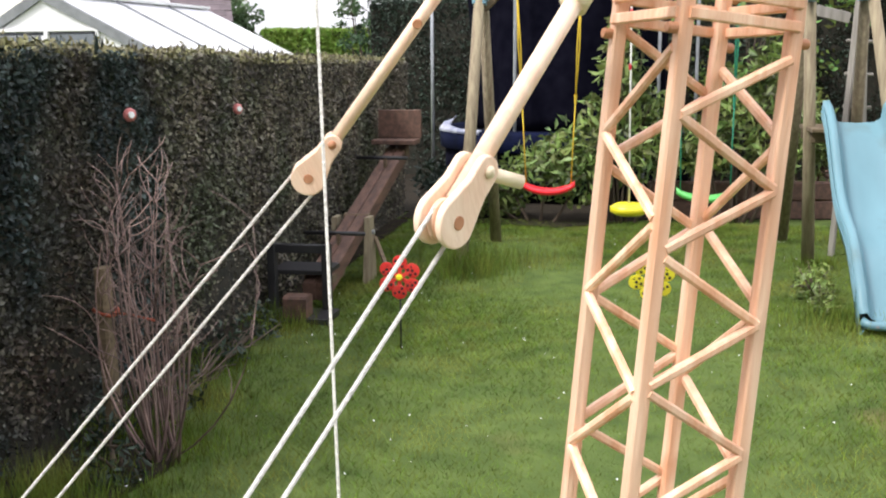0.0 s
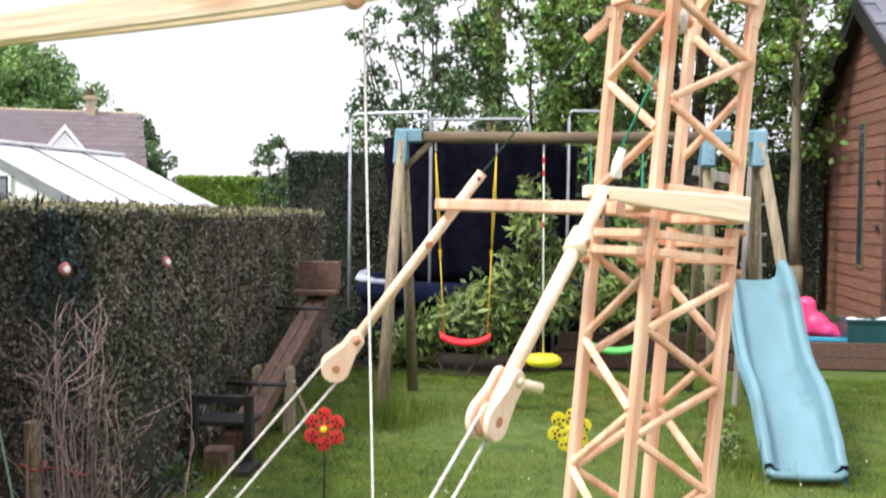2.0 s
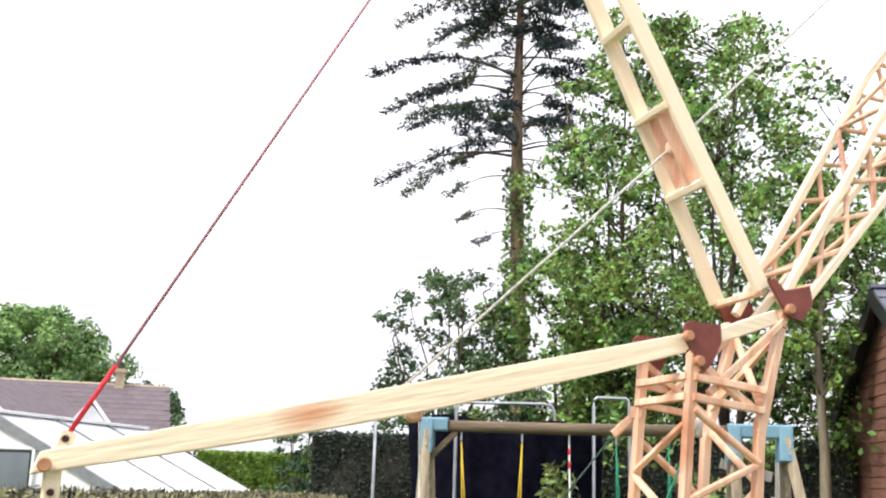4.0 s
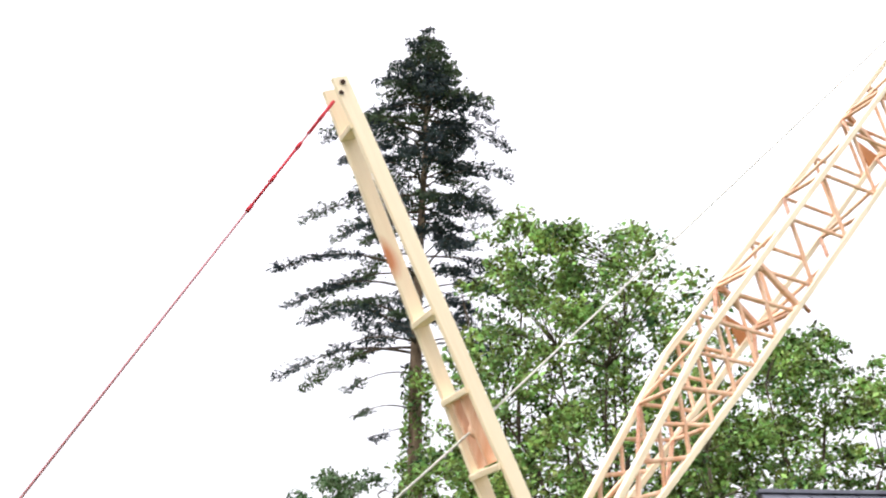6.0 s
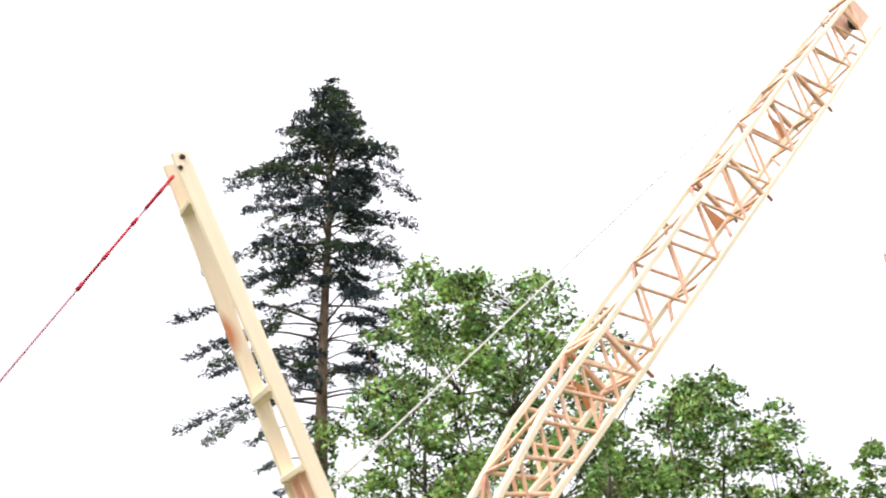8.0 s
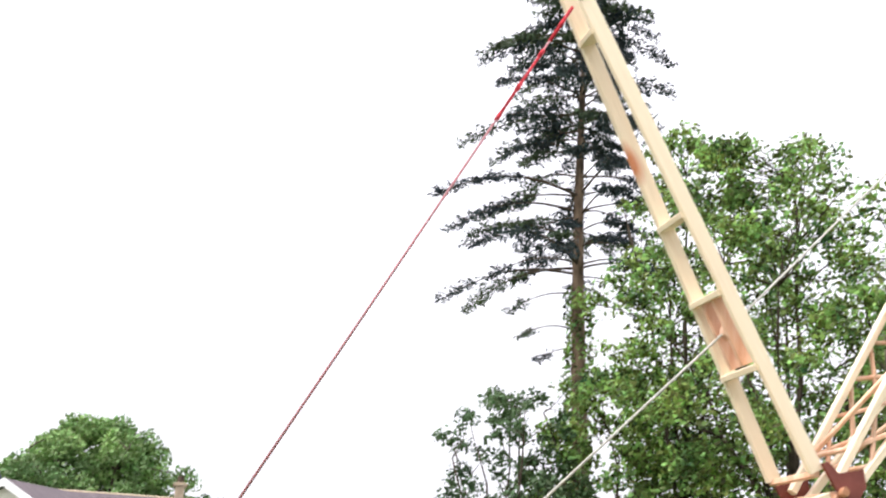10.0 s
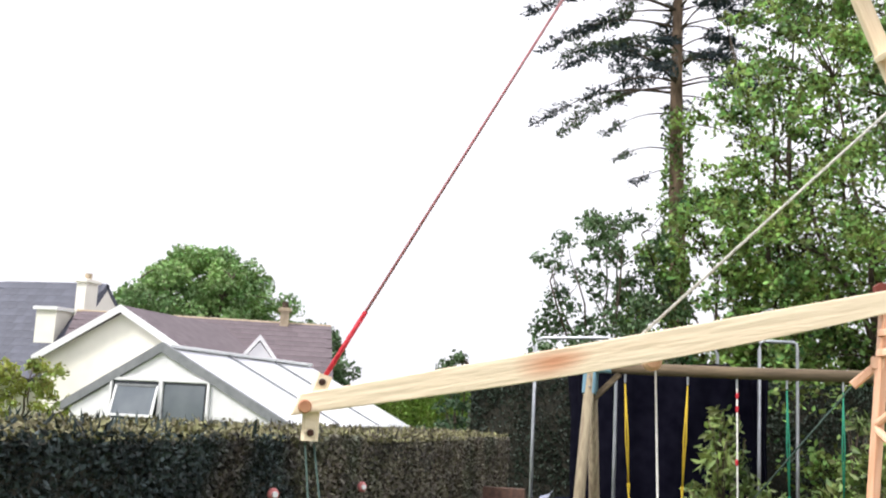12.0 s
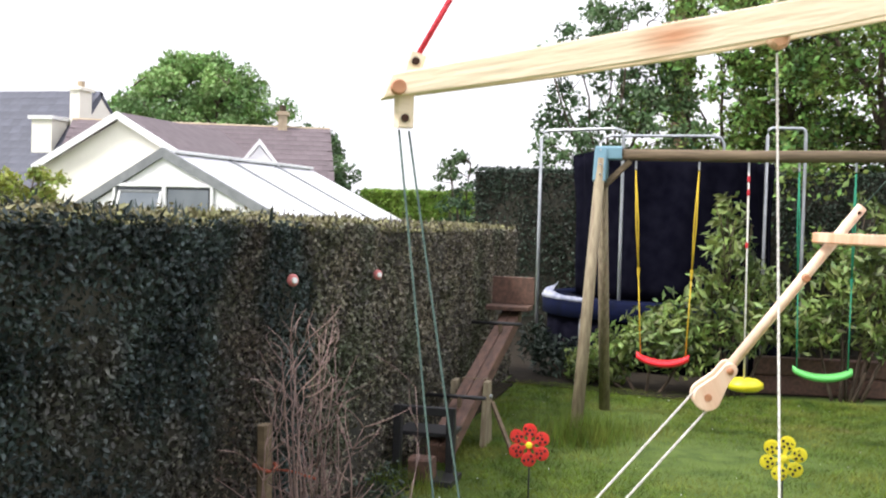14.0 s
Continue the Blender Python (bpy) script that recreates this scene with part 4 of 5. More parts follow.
# small white dormer on the slope
part("dormer", slab(B(), [(-2.55, -2.4, 2.5), (-0.95, -2.4, 2.5), (-1.75, -2.4, 3.46)], (0, 2.0, 0)), WHITE_PAINT, L, "white dormer gable")
for s in (-1, 1):
    part("verge_board", slab(B(), [(-1.75, -2.45, 3.50), (-1.75 + s * 0.95, -2.45, 2.30), (-1.75 + s * 0.95, -2.45, 2.43), (-1.75, -2.45, 3.64)], (0, 1.9, 0)), WHITE_PAINT, L)
bm = B()
box(bm, (-1.30, -0.2, 3.9), (-1.06, 0.25, 4.55))
box(bm, (-1.36, -0.24, 4.45), (-1.0, 0.29, 4.52))
ch = part("chimney", bm, BUFF, L, "short buff chimney")
part("chimney_pot", tube(B(), [(-1.18, 0, 4.52), (-1.18, 0, 4.72)], 0.09, 10), DARK_BARK, ch)

# slate house at the side
S = thing("slate_house", Matrix.Translation((-15.52, 24.0, -0.10)), "house with a steep blue slate roof and dormer", "house")
part("wall", slab(B(), [(-7, 0.4, 0), (0, 0.4, 0), (0, 5.5, 0), (-7, 5.5, 0)], (0, 0, 2.4)), RENDER_WALL, S)
part("roof", slab(B(), [(-7, -0.9, 2.3), (-7, 1.6, 5.04), (-7, 1.75, 4.98), (-7, -0.75, 2.2)], (7.0, 0, 0)), ROOF_SLATE, S)
part("roof", slab(B(), [(-7, 1.6, 5.04), (-7, 4.9, 2.3), (-7, 4.8, 2.2), (-7, 1.6, 4.92)], (7.0, 0, 0)), ROOF_SLATE, S)
courses(S, (-3.3, -0.9, 2.3), (3.3, 0, 0), (0, 2.5, 2.74), 11, 13, ROOF_SLATE, (0.29, 0.28), "slate")
part("gable_wall", slab(B(), [(-0.02, -0.3, 2.4), (-0.02, 4.6, 2.4), (-0.02, 1.65, 4.9)], (-0.2, 0, 0)), RENDER_WALL, S)
bm = B()
box(bm, (-0.95, -0.05, 3.15), (-0.35, 1.3, 4.13))
dm = part("dormer", bm, RENDER_WALL, S, "cream box dormer")
bm = B()
box(bm, (-1.02, -0.12, 4.13), (-0.28, 1.4, 4.22))
part("dormer_roof", bm, WHITE_PAINT, dm)
bm = B()
box(bm, (-0.27, 0.6, 3.0), (0.02, 1.15, 5.06))
box(bm, (-0.33, 0.54, 4.96), (0.08, 1.21, 5.03))
ch = part("chimney", bm, RENDER_WALL, S, "tall cream chimney stack")
part("chimney_pot", tube(B(), [(-0.125, 0.88, 5.05), (-0.125, 0.88, 5.22)], 0.10, 10), BUFF, ch)
bm = B()
box(bm, (-2.15, -0.55, 2.66), (-1.85, -0.40, 3.0))
part("roof_window", bm, WHITE_PAINT, S)

# conservatory
C = thing("conservatory", Matrix.Translation((-9.24, 18.0, -0.05)) @ pose(0, 0, 0, 0, 0, -3), "white conservatory with pale sheet roof and grey gable trim", "conservatory")
lx, rx, ez, rz = -1.95, 2.6, 1.78, 2.86
part("wall", slab(B(), [(lx, 0, 0), (rx, 0, 0), (rx, 0, 1.5), (0, 0, rz - 0.06), (lx, 0, ez - 0.1)], (0, 0.15, 0)), WHITE_PAINT, C)
part("wall", slab(B(), [(rx - 0.15, 0.15, 0), (rx, 0.15, 0), (rx, 6.5, 0), (rx - 0.15, 6.5, 0)], (0, 0, 1.5)), WHITE_PAINT, C)
part("wall", slab(B(), [(lx, 0.15, 0), (lx + 0.15, 0.15, 0), (lx + 0.15, 6.5, 0), (lx, 6.5, 0)], (0, 0, ez - 0.15)), WHITE_PAINT, C)
part("roof_sheet", slab(B(), [(0, 0.05, rz), (rx + 0.15, 0.05, 1.52), (rx + 0.15, 0.05, 1.57), (0, 0.05, rz + 0.05)], (0, 6.4, 0)), ROOF_SHEET, C)
part("roof_sheet", slab(B(), [(0, 0.05, rz), (lx - 0.15, 0.05, 1.72), (lx - 0.15, 0.05, 1.77), (0, 0.05, rz + 0.05)], (0, 6.4, 0)), ROOF_SHEET, C)
for ex, e2 in ((rx + 0.18, 1.48), (lx - 0.18, 1.68)):
    part("gable_trim", slab(B(), [(0, -0.06, rz - 0.06), (ex, -0.06, e2 - 0.06), (ex, -0.06, e2 + 0.12), (0, -0.06, rz + 0.13)], (0, 0.10, 0)), GREY_TRIM, C, "weathered grey trim")
part("ridge_cap", beam(B(), (0.02, 0.05, rz + 0.07), (0.02, 6.4, rz + 0.07), 0.22, 0.06), WHITE_PAINT, C)
for y in (2.3, 4.4):
    part("glazing_bar", beam(B(), (0.1, y, rz + 0.03), (rx + 0.1, y, 1.60), 0.03, 0.05), GREY_TRIM, C)
# gable window: a dark reveal, a top-hung sash ajar on one side and a closed sash on the other
win = part("gable_window", slab(B(), [(-1.00, -0.012, 1.50), (1.02, -0.012, 1.50), (1.02, -0.012, 2.24), (-1.00, -0.012, 2.24)], (0, 0.012, 0)), GLASS_DARK, C, "wide dark gable window")
for a, b in (((-1.04, 1.50), (-1.04, 2.28)), ((1.06, 1.50), (1.06, 2.28)), ((-1.04, 2.28), (1.06, 2.28)), ((-1.04, 1.50), (1.06, 1.50))):
    part("window_frame", beam(B(), (a[0], -0.03, a[1]), (b[0], -0.03, b[1]), 0.06, 0.05, up=(0, 1, 0)), WHITE_PAINT, win)
part("mullion", beam(B(), (0.06, -0.04, 1.50), (0.06, -0.04, 2.26), 0.09, 0.06, up=(0, 1, 0)), WHITE_PAINT, win)
part("pane", slab(B(), [(0.12, -0.03, 1.56), (0.98, -0.03, 1.56), (0.98, -0.03, 2.20), (0.12, -0.03, 2.20)], (0, 0.01, 0)), PALE_GLASS, win)
for x in (-0.90, 0.0):
    part("sash_frame", beam(B(), (x, -0.05, 2.18), (x, -0.22, 1.58), 0.05, 0.04, up=(0, 1, 0)), WHITE_PAINT, win)
part("sash_frame", beam(B(), (-0.92, -0.21, 1.60), (0.02, -0.21, 1.60), 0.05, 0.05), WHITE_PAINT, win)
part("sash_frame", beam(B(), (-0.92, -0.05, 2.16), (0.02, -0.05, 2.16), 0.05, 0.05), GREY_TRIM, win)
part("pane", slab(B(), [(-0.87, -0.058, 2.14), (-0.03, -0.058, 2.14), (-0.03, -0.212, 1.62), (-0.87, -0.212, 1.62)], (0, -0.008, 0)), PALE_GLASS, win)


# ---- swing set ----
def swing_set():
    s = thing("swing_set", Matrix.Translation((-0.06, 9.3, 0)), "weathered timber swing frame with blue-grey corner brackets", "swing set")
    x0, x1, z = -0.086, 2.87, 2.36
    part("top_beam", tube(B(), [(x0, 0, z - 0.01), (1.2, 0, z - 0.015), (x1, 0, z)], 0.05, 14), BEAM_WOOD, s, smooth=True)
    for top, feet in (((x0, z), ((-0.19, -0.45), (-0.10, 1.05))), ((2.46, z), ((2.60, 0.30), (2.54, 1.45))), ((x1, z), ((3.28, -0.25), (3.10, 1.30)))):
        for fx, fy in feet:
            part("leg", tube(B(), [(top[0], 0.05 * (1 if fy > 0.2 else -1), top[1] - 0.05), (fx, fy, -0.03)], 0.043, 12, 0.052), OLD_WOOD, s, smooth=True)
    for x, d in ((x0, 1), (x1, -1), (2.46, 1)):
        bm = beam(B(), (x - 0.05 * d, 0, z), (x + 0.17 * d, 0, z), 0.125, 0.115)
        beam(bm, (x, -0.02, z + 0.03), (x - 0.01, -0.06, z - 0.24), 0.105, 0.11, up=(1, 0, 0))
        beam(bm, (x, 0.02, z + 0.03), (x - 0.01, 0.08, z - 0.24), 0.105, 0.11, up=(1, 0, 0))
        b = part("corner_bracket", bm, CORNER_BLUE, s, "moulded blue-grey bracket")
        for k in (0.02, -0.10, -0.18):
            part("bolt", disc(B(), (x, -0.118 - 0.01 * abs(k), z + k), (0, 1, 0), 0.009, 0.012, 8), STEEL, b)
    part("knee_brace", beam(B(), (x0 + 0.02, 0, z - 0.28), (x0 + 0.24, 0, z - 0.06), 0.05, 0.05), BEAM_WOOD, s)
    # platform for the slide
    for k in range(5):
        part("platform_board", beam(B(), (2.50, -0.10 + k * 0.13, 1.13), (3.12, -0.10 + k * 0.13, 1.13), 0.12, 0.03), BEAM_WOOD, s)
    for y in (0.02, 0.5):
        part("platform_rail", beam(B(), (2.52, y, 1.07), (3.10, y, 1.07), 0.04, 0.09), BEAM_WOOD, s)
    for k in range(4):
        part("rung", tube(B(), [(2.87, 0.70, 1.01 + 0.27 * k), (3.10, 0.72, 1.0 + 0.27 * k)], 0.014, 8), GREY_TIMBER, s)
    part("ladder_rail", beam(B(), (2.85, 0.70, 0.0), (2.94, 0.62, 2.33), 0.035, 0.05), GREY_TIMBER, s)
    part("ladder_rail", beam(B(), (3.10, 0.72, 0.0), (2.99, 0.66, 2.05), 0.030, 0.05), GREY_TIMBER, s)
    part("rail", beam(B(), (2.44, 0.66, 2.11), (2.88, 0.68, 2.0), 0.03, 0.09), GREY_TIMBER, s)


def hook_eye(p, at, mat=STEEL):
    part("hanger", tube(B(), [Vector(at) + Vector((0, 0, 0.055)), Vector(at), Vector(at) + Vector((0, 0, -0.05))], 0.009, 8), mat, p)


def belt_swing(x, tops, ends, z, seat, cord, label):
    s = thing("swing", Matrix.Translation((x - 0.06, 9.3, 0)), label, "swing", "swings on the frame")
    w = ends[1] - ends[0]
    bm = B()
    n = 14
    rows = []
    for i in range(n + 1):
        t = i / n
        sag = -0.045 * math.sin(math.pi * t) + 0.018 * (abs(2 * t - 1) ** 6)
        k = 0.55 + 0.45 * math.sin(math.pi * min(max(t, 0.06), 0.94)) ** 0.4
        px = ends[0] - x - 0.03 + (w + 0.06) * t
        rows.append([bm.verts.new((px, yy * k, z + sag + zz)) for yy, zz in ((-0.085, 0.0), (-0.095, -0.028), (-0.07, -0.046), (0.07, -0.046), (0.095, -0.028), (0.085, 0.0), (0.05, 0.004), (-0.05, 0.004))])
    for a, b in zip(rows, rows[1:]):
        for j in range(8):
            bm.faces.new((a[j], a[(j + 1) % 8], b[(j + 1) % 8], b[j]))
    bm.faces.new(rows[0][::-1])
    bm.faces.new(rows[-1])
    bmesh.ops.recalc_face_normals(bm, faces=bm.faces[:])
    part("seat", bm, seat, s, smooth=True)
    for tx, ex in zip(tops, ends):
        a, b = Vector((tx - x, 0, 2.22)), Vector((ex - x, 0, z))
        hook_eye(s, a + Vector((0, 0, 0.06)))
        m = a.lerp(b, 0.56)
        for o in (-0.010, 0.010):
            part("rope", tube(B(), [a, a.lerp(m, 0.5) + Vector((o, 0, 0)), m], 0.0062, 6), cord, s, smooth=True)
        part("rope", tube(B(), [m, b], 0.0058, 6), cord, s, smooth=True)
        part("rope_adjuster", tube(B(), [m + Vector((0, 0, 0.045)), m, m + Vector((0, 0, -0.035))], 0.014, 8, 0.008), cord, s)


swing_set()
belt_swing(0.47, (0.20, 0.715), (0.285, 0.655), 0.675, RED_PLASTIC, YELLOW_ROPE, "red moulded swing seat on yellow ropes")
belt_swing(1.73, (1.50, 1.93), (1.535, 1.925), 0.635, GREEN_PLASTIC, GREEN_ROPE, "green moulded swing seat on green ropes")
d = thing("disc_swing", Matrix.Translation((1.07, 9.3, 0)), "yellow disc swing on a single white rope", "swing", "swings on the frame")
bm = disc(B(), (0, 0, 0.475), (0, 0, 1), 0.155, 0.095, 28, 0.3)
part("seat", bm, YELLOW_PLASTIC, d, smooth=True)
part("rope", tube(B(), [(-0.02, 0, 2.22), (-0.01, 0, 1.3), (0, 0, 0.48)], 0.0075, 8), ROPE, d, smooth=True)
for zz in (2.16, 2.05, 1.62):
    part("rope_knot", disc(B(), (-0.018, 0, zz), (0, 0, 1), 0.013, 0.05, 10, 0.3), RED_CORD, d)
hook_eye(d, (-0.02, 0, 2.27))


# ---- slide ----
def slide():
    s = thing("slide", Matrix.Translation((2.75, 9.1, 0)), "pale blue plastic wavy garden slide", "slide")
    n = 30
    prof = [(-1.78 * t, 1.19 * (1 - t) ** 1.0 * (1 - 0.0 * t) + 0.065 * math.sin(t * math.tau * 1.6 + 0.2) + (0.06 if t < 0.06 else 0) * 0 + 0.07 * max(0, t - 0.85) / 0.15) for t in [i / n for i in range(n + 1)]]
    bm = B()
    rows = []
    for i, (y, z) in enumerate(prof):
        t = i / n
        z = max(z, 0.075)
        w = 0.205 + 0.012 * t
        hgt = 0.15 * min(1, (1 - t) / 0.10 + 0.35)
        sec = [(-w - 0.05, hgt - 0.13), (-w - 0.045, hgt + 0.01), (-w, hgt + 0.015), (-w + 0.022, hgt - 0.02), (-w + 0.035, 0.03), (-w + 0.08, 0), (0, -0.006), (w - 0.08, 0), (w - 0.035, 0.03),
               (w - 0.022, hgt - 0.02), (w, hgt + 0.015), (w + 0.045, hgt + 0.01), (w + 0.05, hgt - 0.13)]
        under = [(w + 0.03, hgt - 0.135), (w - 0.01, -0.012), (0, -0.022), (-w + 0.01, -0.012), (-w - 0.03, hgt - 0.135)]
        rows.append([bm.verts.new((x, y, max(z + zz, 0.0))) for x, zz in sec + under])
    m = len(rows[0])
    for a, b in zip(rows, rows[1:]):
        for j in range(m):
            bm.faces.new((a[j], a[(j + 1) % m], b[(j + 1) % m], b[j]))
    bmesh.ops.recalc_face_normals(bm, faces=bm.faces[:])
    part("chute", bm, BLUE_PLASTIC, s, smooth=True)
    for x in (-0.262, 0.262):
        for k in range(3):
            pts = [(x * (1.01 + 0.006 * k), y, max(z, 0.075) - 0.015 - 0.03 * k + 0.15 * min(1, (1 - i / n) / 0.10 + 0.35)) for i, (y, z) in enumerate(prof)][1:-2]
            part("side_rib", tube(B(), pts, 0.006, 6), BLUE_PLASTIC, s, smooth=True)
    part("foot_lip", tube(B(), [(-0.245, -1.77, 0.09), (-0.2, -1.795, 0.068), (0, -1.80, 0.062), (0.2, -1.795, 0.068), (0.245, -1.77, 0.09)], 0.028, 10), BLUE_PLASTIC, s, smooth=True)
    for k in range(4):
        part("drain_slot", disc(B(), (-0.16 + 0.105 * k, -1.826, 0.066), (0, 1, 0), 0.010, 0.006, 10), GREY_TRIM, s)


slide()


# ---- trampoline ----
def trampoline():
    t = thing("trampoline", Matrix.Translation((0.24, 14.15, 0)), "round trampoline with blue pad and black safety net", "trampoline")
    r = 1.58
    ring = [(math.cos(q) * r, math.sin(q) * r * 0.9, 0.80) for q in np.linspace(0, math.tau, 49)]
    bm = B()
    rows = []
    for x, y, z in ring[:-1]:
        k = Vector((x, y, 0)).normalized()
        rows.append([bm.verts.new(Vector((x, y, z)) + k * a + Vector((0, 0, b))) for a, b in ((-0.34, 0.0), (-0.34, 0.03), (-0.04, 0.045), (0.04, 0.0), (0.03, -0.20), (0.01, -0.21))])
    for i in range(len(rows)):
        a, b = rows[i], rows[(i + 1) % len(rows)]
        for j in range(6):
            bm.faces.new((a[j], a[(j + 1) % 6], b[(j + 1) % 6], b[j]))
    part("pad", bm, PAD, t, smooth=True)
    part("mat", disc(B(), (0, 0, 0.79), (0, 0, 1), 1.2, 0.012, 40), NET, t)
    bm = B()
    rows = []
    for i in range(31):
        q = math.pi * (1.0 + 0.30 * i / 30)
        wide = 0.05 + 0.16 * (1 - i / 30) ** 1.5
        rows.append([bm.verts.new((math.cos(q) * (r + 0.05 - wide * k / 5), math.sin(q) * (r + 0.05 - wide * k / 5) * 0.9, 0.845 + 0.06 * (1 - i / 40) * abs(noise.noise(Vector((q * 9, k * 0.5, 2)))) + 0.10 * (1 - i / 30) ** 4 * k / 5 - (0.05 if k == 0 else 0))) for k in range(6)])
    for a, b in zip(rows, rows[1:]):
        for k in range(5):
            bm.faces.new((a[k], b[k], b[k + 1], a[k + 1]))
    so = part("pale_pad_cover", bm, PAD_GREY, t, "crumpled pale padding", True).modifiers.new("thickness", "SOLIDIFY")
    so.thickness = 0.012
    # hanging skirt, taken down to the ground all round as shade underneath
    bm = B()
    rows = []
    for i in range(96):
        q = math.tau * i / 96
        k = r - 0.06 + 0.03 * math.sin(q * 23)
        rows.append([bm.verts.new((math.cos(q) * kk * k, math.sin(q) * kk * k * 0.9, z)) for kk, z in ((1.0, 0.60), (1.0, 0.01), (0.99, 0.01), (0.99, 0.60))])
    for i in range(96):
        a, b = rows[i], rows[(i + 1) % 96]
        for j in range(4):
            bm.faces.new((a[j], a[(j + 1) % 4], b[(j + 1) % 4], b[j]))
    part("skirt", bm, NET, t, "black hanging skirt, also the shade under the trampoline", True)
    # draped net with folds
    bm = B()
    grid = []
    for i in range(97):
        q = math.tau * i / 96
        col = []
        for j in range(11):
            f = j / 10
            fold = 0.035 * math.sin(q * 17 + 2.2 * math.sin(f * 2 + q * 3)) * (0.4 + f * 0.6) + 0.05 * noise.noise(Vector((q * 2, f * 2, 3)))
            rr = 1.20 + fold + 0.03 * f
            col.append(bm.verts.new((math.cos(q) * rr, math.sin(q) * rr * 0.9, 0.84 + 1.80 * f + 0.05 * math.sin(q * 5) * f - 0.10 * f * max(0, math.cos(q)))))
        grid.append(col)
    for a, b in zip(grid, grid[1:]):
        for j in range(10):
            bm.faces.new((a[j], b[j], b[j + 1], a[j + 1]))
    net = part("safety_net", bm, NET, t, "black draped safety net", True)
    so = net.modifiers.new("thickness", "SOLIDIFY")
    so.thickness = 0.006
    # bent steel hoops
    for (xa, ya), (xb, yb), z in (((-1.55, -0.95), (-0.52, -1.25), 2.88), ((-0.96, 0.3), (0.64, 0.25), 2.92), ((1.12, -0.95), (1.55, -0.9), 2.92)):
        pts = [(xa, ya, 0.0), (xa, ya, 1.5), (xa, ya, z - 0.10), (xa * 0.97 + xb * 0.03, ya, z - 0.02), (xa * 0.9 + xb * 0.1, ya, z), (xa * 0.1 + xb * 0.9, yb, z), (xa * 0.03 + xb * 0.97, yb, z - 0.02), (xb, yb, z - 0.10), (xb, yb, 1.5), (xb, yb, 0.0)]
        part("net_hoop", tube(B(), pts, 0.021, 10), STEEL, t, "galvanised tube hoop", True)
    for q in (0.6, 1.7, 2.8, 4.0, 5.4):
        x, y = math.cos(q) * r * 0.96, math.sin(q) * r * 0.86
        part("leg", tube(B(), [(x, y, 0.0), (x, y, 0.78)], 0.022, 8), STEEL, t, smooth=True)


trampoline()


